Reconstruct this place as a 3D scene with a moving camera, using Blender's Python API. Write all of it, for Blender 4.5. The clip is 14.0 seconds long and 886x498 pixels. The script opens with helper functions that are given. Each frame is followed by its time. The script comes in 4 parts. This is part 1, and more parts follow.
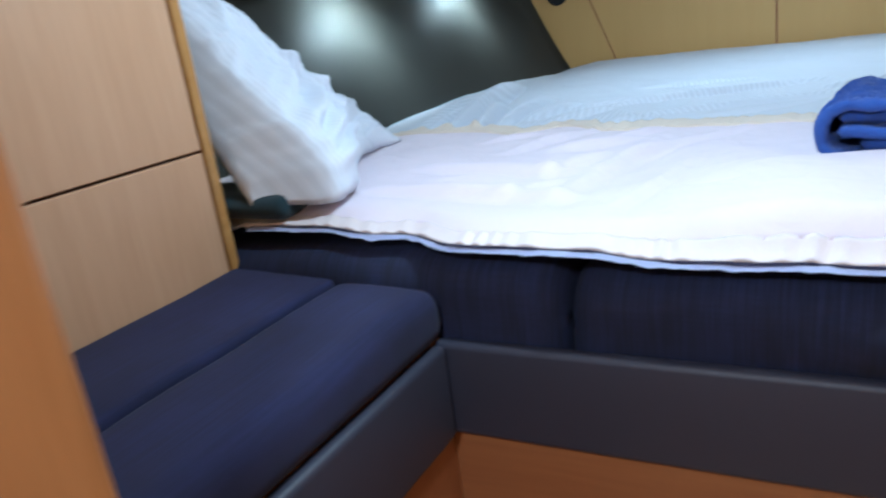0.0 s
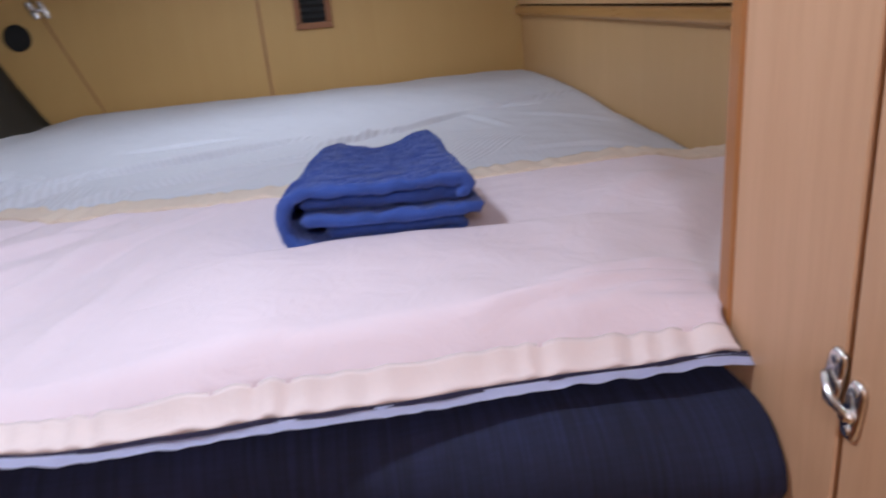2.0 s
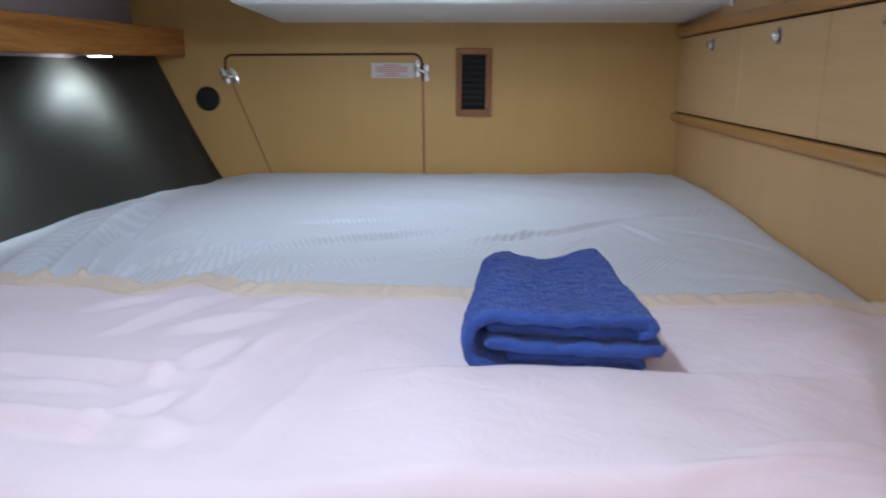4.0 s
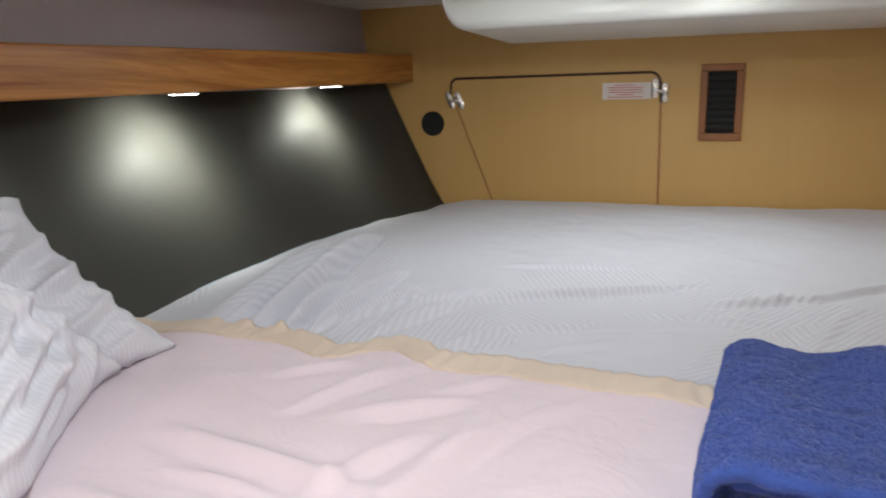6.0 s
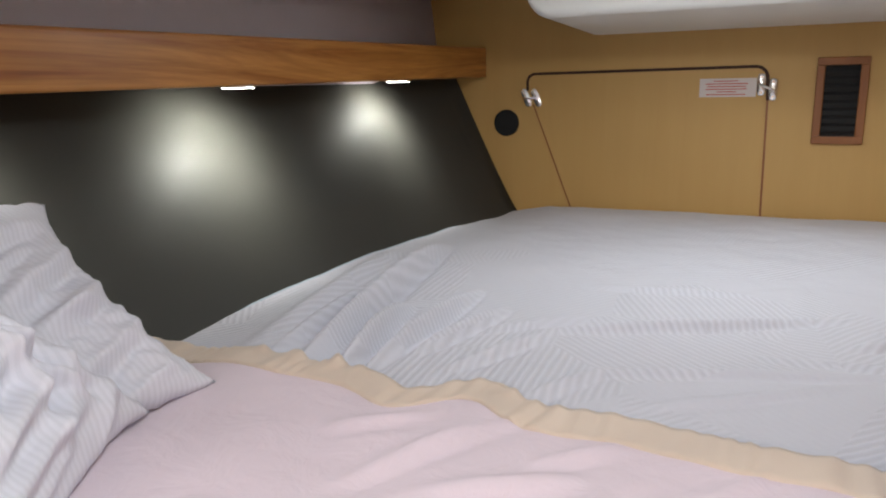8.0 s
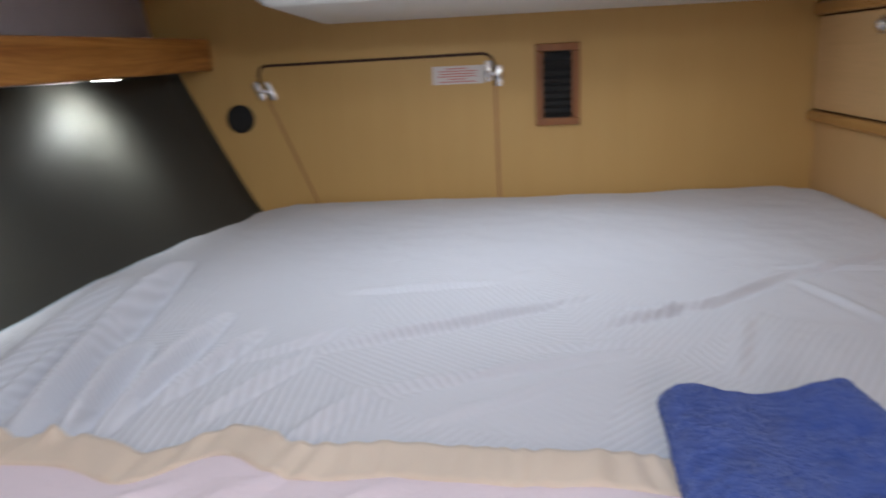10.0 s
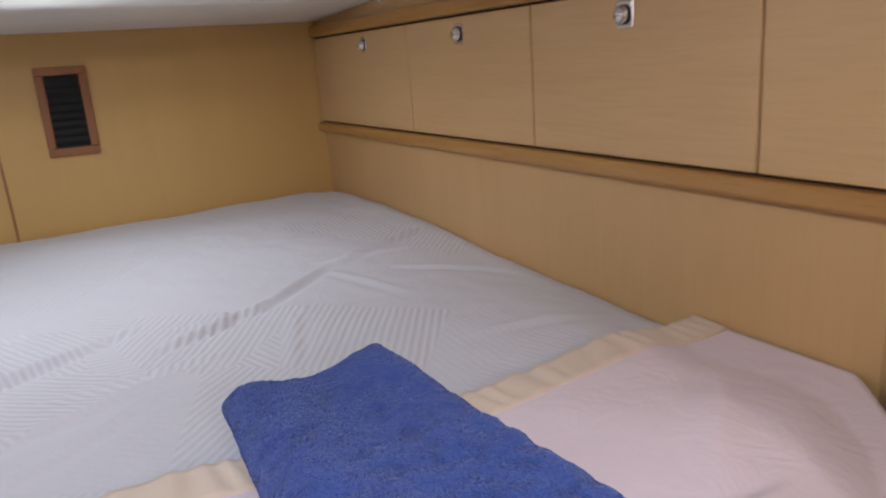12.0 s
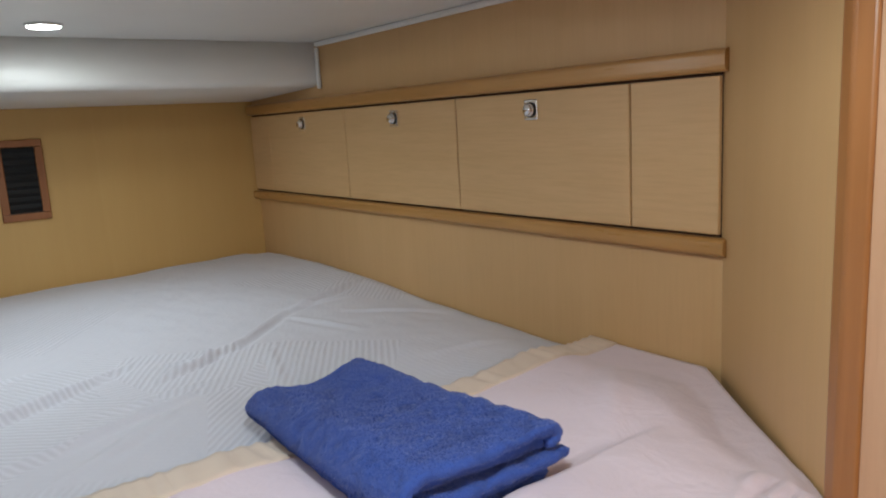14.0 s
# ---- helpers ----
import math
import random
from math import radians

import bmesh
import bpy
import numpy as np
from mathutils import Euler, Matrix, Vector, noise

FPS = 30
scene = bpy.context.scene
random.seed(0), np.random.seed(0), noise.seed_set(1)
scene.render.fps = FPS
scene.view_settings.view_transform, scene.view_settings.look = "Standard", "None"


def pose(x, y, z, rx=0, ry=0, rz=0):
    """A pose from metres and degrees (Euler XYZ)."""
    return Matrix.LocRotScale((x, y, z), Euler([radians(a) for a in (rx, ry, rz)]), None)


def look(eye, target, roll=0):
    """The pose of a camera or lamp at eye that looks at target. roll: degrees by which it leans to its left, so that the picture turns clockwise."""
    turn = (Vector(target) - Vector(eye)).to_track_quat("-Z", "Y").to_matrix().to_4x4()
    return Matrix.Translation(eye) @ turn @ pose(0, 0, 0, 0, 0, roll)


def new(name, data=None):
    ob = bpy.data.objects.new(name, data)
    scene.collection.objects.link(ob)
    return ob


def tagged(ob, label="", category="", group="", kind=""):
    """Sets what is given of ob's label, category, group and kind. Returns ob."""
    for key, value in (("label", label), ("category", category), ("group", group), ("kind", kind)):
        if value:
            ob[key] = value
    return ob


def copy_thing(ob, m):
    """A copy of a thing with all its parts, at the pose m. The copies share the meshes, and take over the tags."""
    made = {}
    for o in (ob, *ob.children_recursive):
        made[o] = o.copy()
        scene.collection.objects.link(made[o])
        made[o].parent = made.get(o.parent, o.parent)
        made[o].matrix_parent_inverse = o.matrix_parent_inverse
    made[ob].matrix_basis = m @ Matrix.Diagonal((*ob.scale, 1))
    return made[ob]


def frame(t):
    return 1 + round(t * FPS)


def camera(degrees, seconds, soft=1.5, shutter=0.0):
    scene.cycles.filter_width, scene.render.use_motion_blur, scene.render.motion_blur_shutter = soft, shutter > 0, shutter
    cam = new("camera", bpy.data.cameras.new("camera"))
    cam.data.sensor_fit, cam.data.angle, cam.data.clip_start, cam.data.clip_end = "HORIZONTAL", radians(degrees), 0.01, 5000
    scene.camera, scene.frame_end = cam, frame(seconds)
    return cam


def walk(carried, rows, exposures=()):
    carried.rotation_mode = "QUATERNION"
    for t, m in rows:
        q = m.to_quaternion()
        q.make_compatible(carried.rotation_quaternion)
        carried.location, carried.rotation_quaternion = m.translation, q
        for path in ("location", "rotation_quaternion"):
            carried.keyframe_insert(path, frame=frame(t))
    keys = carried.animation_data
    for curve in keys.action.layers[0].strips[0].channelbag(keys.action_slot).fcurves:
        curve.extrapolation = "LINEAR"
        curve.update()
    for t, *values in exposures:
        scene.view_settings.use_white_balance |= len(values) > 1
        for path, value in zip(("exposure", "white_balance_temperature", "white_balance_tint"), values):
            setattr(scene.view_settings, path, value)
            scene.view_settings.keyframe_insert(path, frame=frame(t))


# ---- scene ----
# Camera: one lens, hand-held pan over a berth in a boat cabin.
cam = camera(63.05, 14.0, soft=2.0, shutter=0.5)
PATH = [
    (0, look((0.004, 0.007, 1.285), (-0.97, 1.639, 0.662), -7.8)),
    (0.5, look((0.019, 0.111, 1.294), (-0.786, 1.824, 0.648), -7.3)),
    (1, look((0.039, 0.158, 1.295), (-0.475, 1.979, 0.649), -5.5)),
    (1.5, pose(0.055, 0.205, 1.300, 70.55, 4.92, 5.42)),
    (2, look((0.072, 0.245, 1.298), (0.243, 2.126, 0.642), -5.0)),
    (2.5, look((0.042, 0.28, 1.304), (0.361, 2.16, 0.7), -3.6)),
    (3, look((0.027, 0.224, 1.347), (0.233, 2.133, 0.789), -3.0)),
    (3.5, look((-0.004, 0.217, 1.367), (0.041, 2.155, 0.877), -1.0)),
    (6, look((-0.025, 0.426, 1.429), (-0.744, 2.221, 0.983), -1.4)),
    (6.5, look((-0.068, 0.460, 1.434), (-0.911, 2.196, 0.974), -1.5)),
    (7, look((-0.098, 0.52, 1.416), (-0.992, 2.251, 0.962), -1.2)),
    (9.5, look((-0.162, 0.66, 1.427), (-0.765, 2.508, 0.958), -2.3)),
    (10, look((-0.152, 0.685, 1.435), (-0.388, 2.605, 0.927), -2.8)),
    (10.5, look((-0.157, 0.664, 1.446), (0.068, 2.573, 0.895), -2.3)),
    (11, look((-0.111, 0.687, 1.441), (0.405, 2.526, 0.847), -3.6)),
    (11.5, look((-0.081, 0.696, 1.412), (0.622, 2.478, 0.837), -4.4)),
    (12, look((-0.135, 0.655, 1.426), (0.777, 2.358, 0.907), -4.1)),
    (12.5, look((-0.219, 0.587, 1.453), (0.828, 2.228, 0.995), -3.3)),
    (13, look((-0.29, 0.54, 1.473), (0.827, 2.149, 1.071), -3.7)),
    (13.5, look((-0.335, 0.492, 1.469), (0.828, 2.078, 1.108), -3.4)),
    (14, look((-0.372, 0.466, 1.456), (0.819, 2.033, 1.102), -3.2)),
]
EXPOSURE = [(0.0, 0.88, 4700, -9), (0.6, 0.96, 4750, -8), (1.2, 0.78, 5450, 5), (2.0, 0.42, 5600, 11), (3.5, 0.42, 5200, 3), (6.0, 0.60, 6350, 4), (7.0, 0.60, 6450, 8), (9.5, 0.56, 6100, 6), (10.5, 0.46, 5900, 9), (12.0, 0.50, 6150, 11), (14.0, 0.45, 6050, 2)]
walk(cam, PATH, EXPOSURE)

# World: the cabin is closed, only a trace of night light outside.
world = bpy.data.worlds.new("night")
world.use_nodes = True
world.node_tree.nodes["Background"].inputs[0].default_value = (0.02, 0.025, 0.03, 1)
world.node_tree.nodes["Background"].inputs[1].default_value = 0.05
scene.world = world

# Plan, in metres.
Y_BULK, X_LOCK, Z_CEIL, Z_BED = 2.852, 0.653, 1.69, 1.024
Y_FRONT, Z_BASE, X_SEAT, Z_SEAT = 0.707, 0.897, -0.431, 0.970
X_CLOSET, X_FACE = -0.78, 0.347


def hull_x(y, z):
    """Inner face of the sloping hull side."""
    k, away = (z - 1.0) / 0.432, Y_BULK - y
    if k <= 0:
        return -0.99 - 0.24 * k - 0.033 * away
    return -0.99 - 0.215 * k ** 0.92 - 0.033 * away - 0.10 * k * (1 - math.exp(-away / 0.4))


def lamp(name, place, watts, size, colour, target, spread=160):
    data = bpy.data.lights.new(name, "AREA")
    data.shape, data.size, data.energy, data.color, data.spread = "DISK", size, watts, colour, radians(spread)
    ob = new(name, data)
    ob.matrix_world = look(place, target)
    return ob


COOL, WARM, NEUTRAL = (1.0, 0.97, 0.88), (1.0, 0.88, 0.88), (0.98, 0.99, 1.0)


def spot(name, place, watts, size, colour, target, soft=1.0):
    data = bpy.data.lights.new(name, "SPOT")
    data.energy, data.color, data.spot_size, data.spot_blend, data.shadow_soft_size = watts, colour, radians(size), soft, 0.028
    ob = new(name, data)
    ob.matrix_world = look(place, target)
    return ob


spot("ceiling_spot_light", (-0.07, 2.165, 1.670), 4.6, 166, NEUTRAL, (-0.07, 2.1651, 0), 0.9)
spot("berth_light", (-0.42, 1.90, 1.672), 3.4, 180, NEUTRAL, (-0.42, 1.9001, 0), 0.08)
# Unseen fill lamp without a fixture, added to brighten the near berth and walls.
spot("cabin_fill_light", (-0.20, 0.74, 1.672), 9.2, 180, NEUTRAL, (-0.20, 0.7401, 0), 0.36)
# Added fill from the unseen entry, lifts the berth front and closet faces.
lamp("entry_fill_light", (-0.02, -0.50, 1.765), 5.8, 0.16, WARM, (0.0, 0.2, 0.6))
READING = [(-1.155, 2.372), (-1.155, 1.732), (-1.175, 1.12)]


def soffit_z(y):
    """Underside of the fascia beam, which sinks slightly away from the bulkhead."""
    return 1.4335 - 0.0115 * (Y_BULK - y)


for (x, y), watts, cone, inset in zip(READING, (7.0, 8.8, 9.2), (142, 138, 138), (0.006, 0.010, 0.010)):
    spot("reading_light", (x + inset, y, soffit_z(y) - 0.012), watts, cone, COOL, (x - 0.42, y, 0.9), 1.0)


# ---- materials ----
def mat(name, base, rough=0.5, metal=0.0):
    m = bpy.data.materials.new(name)
    m.use_nodes = True
    b = m.node_tree.nodes["Principled BSDF"]
    b.inputs["Base Color"].default_value = (*base, 1)
    b.inputs["Roughness"].default_value = rough
    b.inputs["Metallic"].default_value = metal
    return m, m.node_tree.nodes, m.node_tree.links, b


def ramp(nodes, stops):
    r = nodes.new("ShaderNodeValToRGB")
    while len(r.color_ramp.elements) < len(stops):
        r.color_ramp.elements.new(0.5)
    for e, (p, c) in zip(r.color_ramp.elements, stops):
        e.position, e.color = p, (*c, 1)
    return r


def coords(nodes, links, scale=(1, 1, 1), turn=(0, 0, 0)):
    tc, mp = nodes.new("ShaderNodeTexCoord"), nodes.new("ShaderNodeMapping")
    mp.inputs["Scale"].default_value, mp.inputs["Rotation"].default_value = scale, turn
    links.new(tc.outputs["Object"], mp.inputs["Vector"])
    return mp.outputs["Vector"]


def noise_tex(nodes, links, vec, scale, detail=4.0, rough=0.55, distort=0.0):
    n = nodes.new("ShaderNodeTexNoise")
    n.inputs["Scale"].default_value, n.inputs["Detail"].default_value = scale, detail
    n.inputs["Roughness"].default_value, n.inputs["Distortion"].default_value = rough, distort
    links.new(vec, n.inputs["Vector"])
    return n.outputs["Fac"]


def bump(nodes, links, b, height, strength, distance, before=None):
    n = nodes.new("ShaderNodeBump")
    n.inputs["Strength"].default_value, n.inputs["Distance"].default_value = strength, distance
    links.new(height, n.inputs["Height"])
    if before:
        links.new(before, n.inputs["Normal"])
    links.new(n.outputs["Normal"], b.inputs["Normal"])
    return n.outputs["Normal"]


def blend(nodes, links, mode, fac, a, b):
    n = nodes.new("ShaderNodeMix")
    n.data_type, n.blend_type = "RGBA", mode
    for i, v in ((0, fac), (6, a), (7, b)):
        if isinstance(v, (int, float)):
            n.inputs[i].default_value = v
        elif isinstance(v, tuple):
            n.inputs[i].default_value = (*v, 1)
        else:
            links.new(v, n.inputs[i])
    return n.outputs[2]


def wood(name, dark, light, along="z", rough=0.42, fine=1.0, figure=0.5, strength=0.5):
    """Veneer or solid timber with the grain along one axis."""
    m, n, l, b = mat(name, light, rough)
    s = {"x": (0.06, 1, 1), "y": (1, 0.06, 1), "z": (1, 1, 0.06)}[along]
    v = coords(n, l, s)
    grain = noise_tex(n, l, v, 160 * fine, 5, 0.6)
    wide = noise_tex(n, l, v, 18 * fine, 4, 0.6, 1.2 * figure)
    mean = tuple((p + q) / 2 for p, q in zip(dark, light))
    r1 = ramp(n, [(0.30, dark), (0.52, mean), (0.72, light)])
    l.new(wide, r1.inputs[0])
    r2 = ramp(n, [(0.36, (0.80, 0.76, 0.70)), (0.58, (1, 1, 1))])
    l.new(grain, r2.inputs[0])
    big = noise_tex(n, l, coords(n, l), 1.7, 2)
    r3 = ramp(n, [(0.3, (0.90, 0.89, 0.87)), (0.7, (1, 1, 1))])
    l.new(big, r3.inputs[0])
    c = blend(n, l, "MULTIPLY", 0.55 * strength, r1.outputs[0], r2.outputs[0])
    l.new(blend(n, l, "MULTIPLY", 1.0, c, r3.outputs[0]), b.inputs["Base Color"])
    rr = n.new("ShaderNodeMapRange")
    rr.inputs["To Min"].default_value, rr.inputs["To Max"].default_value = rough - 0.06, rough + 0.1
    l.new(grain, rr.inputs["Value"])
    l.new(rr.outputs[0], b.inputs["Roughness"])
    bump(n, l, b, grain, 0.12, 0.0004)
    return m


def fabric(name, base, weave=700.0, rough=0.9, vary=0.1, streak=0.0, sheen=0.2, crumple=0.0):
    m, n, l, b = mat(name, base, rough)
    v = coords(n, l)
    w1 = noise_tex(n, l, coords(n, l, (1, 0.12, 0.12)), weave, 2)
    w2 = noise_tex(n, l, coords(n, l, (0.12, 1, 1)), weave, 2)
    wv = blend(n, l, "ADD", 0.5, w1, w2)
    big = noise_tex(n, l, v, 6, 4)
    lo, hi = tuple(c * (1 - vary) for c in base), tuple(min(1, c * (1 + vary)) for c in base)
    r = ramp(n, [(0.3, lo), (0.7, hi)])
    l.new(big, r.inputs[0])
    col = r.outputs[0]
    if streak:
        st = noise_tex(n, l, coords(n, l, (1, 0.04, 0.04)), 260, 3)
        r2 = ramp(n, [(0.35, (1 - streak,) * 3), (0.68, (1 + streak,) * 3)])
        l.new(st, r2.inputs[0])
        col = blend(n, l, "MULTIPLY", 1.0, col, r2.outputs[0])
        st2 = noise_tex(n, l, coords(n, l, (0.05, 1, 1)), 330, 3)
        r3 = ramp(n, [(0.35, (1 - streak * 0.32,) * 3), (0.68, (1 + streak * 0.32,) * 3)])
        l.new(st2, r3.inputs[0])
        col = blend(n, l, "MULTIPLY", 1.0, col, r3.outputs[0])
    l.new(col, b.inputs["Base Color"])
    b.inputs["Sheen Weight"].default_value = sheen
    first = bump(n, l, b, wv, 0.25, 0.0006)
    if crumple:
        bump(n, l, b, noise_tex(n, l, v, 16, 4, 0.55, 0.6), crumple, 0.012, first)
    return m


def matelasse(name, base):
    """White coverlet woven in large straight-edged patches of fine ribs."""
    m, n, l, b = mat(name, base, 0.8)
    v = coords(n, l)
    vo = n.new("ShaderNodeTexVoronoi")
    vo.inputs["Scale"].default_value = 4.2
    l.new(v, vo.inputs["Vector"])
    sep = n.new("ShaderNodeSeparateColor")
    l.new(vo.outputs["Color"], sep.inputs[0])
    ang = n.new("ShaderNodeMath")
    ang.operation = "MULTIPLY"
    ang.inputs[1].default_value = 6.283
    l.new(sep.outputs[0], ang.inputs[0])
    rot = n.new("ShaderNodeVectorRotate")
    rot.rotation_type = "Z_AXIS"
    l.new(v, rot.inputs["Vector"])
    l.new(ang.outputs[0], rot.inputs["Angle"])
    wa = n.new("ShaderNodeTexWave")
    wa.inputs["Scale"].default_value, wa.inputs["Distortion"].default_value = 26, 0.6
    wa.inputs["Detail"].default_value, wa.inputs["Detail Scale"].default_value = 1.0, 2.0
    l.new(rot.outputs[0], wa.inputs["Vector"])
    rib = n.new("ShaderNodeMath")
    rib.operation = "MULTIPLY"
    soft = ramp(n, [(0.40, (0.08,) * 3), (0.72, (1, 1, 1))])
    l.new(sep.outputs[1], soft.inputs[0])
    centred = n.new("ShaderNodeMath")
    centred.operation = "SUBTRACT"
    centred.inputs[1].default_value = 0.5
    l.new(wa.outputs["Fac"], centred.inputs[0])
    l.new(centred.outputs[0], rib.inputs[0])
    l.new(soft.outputs[0], rib.inputs[1])
    level = n.new("ShaderNodeMath")
    level.operation = "ADD"
    level.inputs[1].default_value = 0.5
    l.new(rib.outputs[0], level.inputs[0])
    r = ramp(n, [(0.0, tuple(c * 0.88 for c in base)), (1.0, base)])
    l.new(level.outputs[0], r.inputs[0])
    l.new(r.outputs[0], b.inputs["Base Color"])
    b.inputs["Sheen Weight"].default_value = 0.15
    big = noise_tex(n, l, v, 14, 4)
    first = bump(n, l, b, level.outputs[0], 0.42, 0.003)
    second = bump(n, l, b, big, 0.32, 0.012, first)
    bump(n, l, b, noise_tex(n, l, v, 55, 4, 0.6, 0.8), 0.22, 0.004, second)
    return m


def ribbed(name, base):
    """Pillowcase cotton with a narrow woven stripe."""
    m, n, l, b = mat(name, base, 0.75)
    v = coords(n, l)
    wa = n.new("ShaderNodeTexWave")
    wa.bands_direction = "Y"
    wa.inputs["Scale"].default_value, wa.inputs["Distortion"].default_value = 40, 0.1
    l.new(v, wa.inputs["Vector"])
    r = ramp(n, [(0.3, tuple(c * 0.935 for c in base)), (0.6, base)])
    l.new(wa.outputs["Fac"], r.inputs[0])
    l.new(r.outputs[0], b.inputs["Base Color"])
    first = bump(n, l, b, wa.outputs["Fac"], 0.2, 0.001)
    bump(n, l, b, noise_tex(n, l, v, 22, 4), 0.10, 0.005, first)
    return m


def terry(name, base):
    m, n, l, b = mat(name, base, 0.95)
    v = coords(n, l)
    tuft = noise_tex(n, l, v, 420, 3, 0.7)
    clump = noise_tex(n, l, v, 34, 5, 0.62, 0.6)
    r = ramp(n, [(0.36, tuple(c * 0.72 for c in base)), (0.5, base), (0.7, tuple(min(1, c * 1.1) for c in base))])
    l.new(blend(n, l, "MIX", 0.84, tuft, clump), r.inputs[0])
    l.new(r.outputs[0], b.inputs["Base Color"])
    b.inputs["Sheen Weight"].default_value = 0.3
    b.inputs["Sheen Roughness"].default_value = 0.4
    first = bump(n, l, b, clump, 0.6, 0.004)
    bump(n, l, b, tuft, 0.9, 0.0016, first)
    return m


def paint(name, base, rough=0.5, grain=220.0, strength=0.1):
    m, n, l, b = mat(name, base, rough)
    v = coords(n, l)
    r = ramp(n, [(0.3, tuple(c * 0.94 for c in base)), (0.7, base)])
    l.new(noise_tex(n, l, v, 3.5, 5), r.inputs[0])
    l.new(r.outputs[0], b.inputs["Base Color"])
    bump(n, l, b, noise_tex(n, l, v, grain, 3), strength, 0.0006)
    return m


def glow(name, colour, strength):
    m, n, l, b = mat(name, (0.9, 0.9, 0.9), 0.3)
    b.inputs["Emission Color"].default_value = (*colour, 1)
    b.inputs["Emission Strength"].default_value = strength
    return m


VENEER = wood("pale_oak_veneer", (0.615, 0.390, 0.175), (0.640, 0.412, 0.190), "z", 0.45, strength=0.25)
VENEER_H = wood("pale_oak_veneer_level", (0.63, 0.410, 0.195), (0.67, 0.445, 0.222), "y", 0.42, 1.2)
CLOSETWOOD = wood("rosy_oak_veneer", (0.58, 0.345, 0.195), (0.635, 0.39, 0.23), "z", 0.42)
BULK = wood("bulkhead_veneer", (0.585, 0.365, 0.120), (0.605, 0.385, 0.132), "z", 0.5, strength=0.1)
BEAM = wood("oiled_teak", (0.24, 0.075, 0.010), (0.54, 0.25, 0.060), "y", 0.4, 0.75, 3.0, 1.0)
TRIM = wood("varnished_trim", (0.42, 0.215, 0.06), (0.54, 0.30, 0.10), "y", 0.28, 1.0)
BASEWOOD = wood("base_veneer", (0.27, 0.10, 0.035), (0.36, 0.145, 0.05), "x", 0.4)
POST = wood("varnished_post", (0.365, 0.152, 0.046), (0.47, 0.212, 0.070), "z", 0.32, 0.6, 1.2, 0.8)
VENT_WOOD = wood("vent_wood", (0.24, 0.085, 0.022), (0.33, 0.125, 0.034), "z", 0.4)
GAP = mat("dark_gap", (0.05, 0.022, 0.011), 0.8)[0]
WHITE = paint("white_gelcoat", (0.82, 0.82, 0.79), 0.35)
# The liner's base colour carries the pinkish light that falls on it.
LINER = paint("vinyl_liner", (0.86, 0.75, 0.77), 0.6, 160, 0.3)
DARKHULL = paint("charcoal_hull_liner", (0.094, 0.093, 0.083), 0.55, 300, 0.12)
DENIM = fabric("navy_denim_weave", (0.0083, 0.0110, 0.0375), 620, 0.92, 0.30, 0.34, 0.0)
SEATCLOTH = fabric("navy_seat_cloth", (0.0115, 0.0130, 0.054), 700, 0.95, 0.28, 0.16, 0.03)
GREYPAD = paint("grey_leatherette", (0.034, 0.034, 0.053), 0.52, 260, 0.25)
COVER = matelasse("white_matelasse", (0.665, 0.678, 0.75))
PINK = fabric("pink_cotton", (0.75, 0.65, 0.715), 900, 0.85, 0.03, crumple=0.35)
PALE_BEIGE = fabric("pale_beige_border", (0.74, 0.645, 0.64), 700, 0.6, 0.05, crumple=0.3)
BEIGE = fabric("beige_satin_border", (0.71, 0.59, 0.48), 700, 0.6, 0.06)
LILAC = fabric("lilac_lining", (0.66, 0.70, 0.97), 800, 0.8, 0.06)
NAVY = fabric("navy_piping", (0.03, 0.025, 0.07), 700, 0.9, 0.1)
PIPING = fabric("pale_blue_piping", (0.42, 0.52, 0.60), 700, 0.85, 0.08)
TEAL = fabric("dark_teal_cloth", (0.012, 0.03, 0.04), 500, 0.95, 0.1)
PILLOWCASE = ribbed("white_striped_cotton", (0.71, 0.72, 0.79))
TERRY = terry("blue_terry", (0.044, 0.096, 0.385))
CHROME = mat("chrome", (0.82, 0.81, 0.79), 0.24, 1.0)[0]
BLACK = mat("black_plastic", (0.007, 0.007, 0.007), 0.7)[0]
LABEL = paint("sticker_paper", (0.72, 0.66, 0.62), 0.5)
REDINK = mat("red_print", (0.55, 0.10, 0.08), 0.6)[0]
LED = glow("led_lens", (1.0, 0.98, 0.93), 14.0)


# ---- mesh helpers ----
def mesh(name, bm, material, parent=None, smooth=False):
    bmesh.ops.recalc_face_normals(bm, faces=bm.faces)
    me = bpy.data.meshes.new(name)
    bm.to_mesh(me)
    bm.free()
    me.materials.append(material)
    if smooth:
        me.shade_smooth()
    ob = new(name, me)
    if parent:
        ob.parent = parent
        ob.matrix_parent_inverse = parent.matrix_world.inverted()
    return ob


def part(name, bm, material, parent, label="", smooth=False):
    ob = mesh(name, bm, material, parent, smooth)
    if label:
        ob["label"] = label
    return ob


def empty(name, place, label, category, group="", kind=""):
    ob = new(name)
    ob.empty_display_size = 0.05
    ob.matrix_world = Matrix.Translation(place)
    return tagged(ob, label, category, group, kind)


def structure(name, bm, material, label, category, smooth=False):
    return tagged(mesh(name, bm, material, None, smooth), label, category, kind="structure")


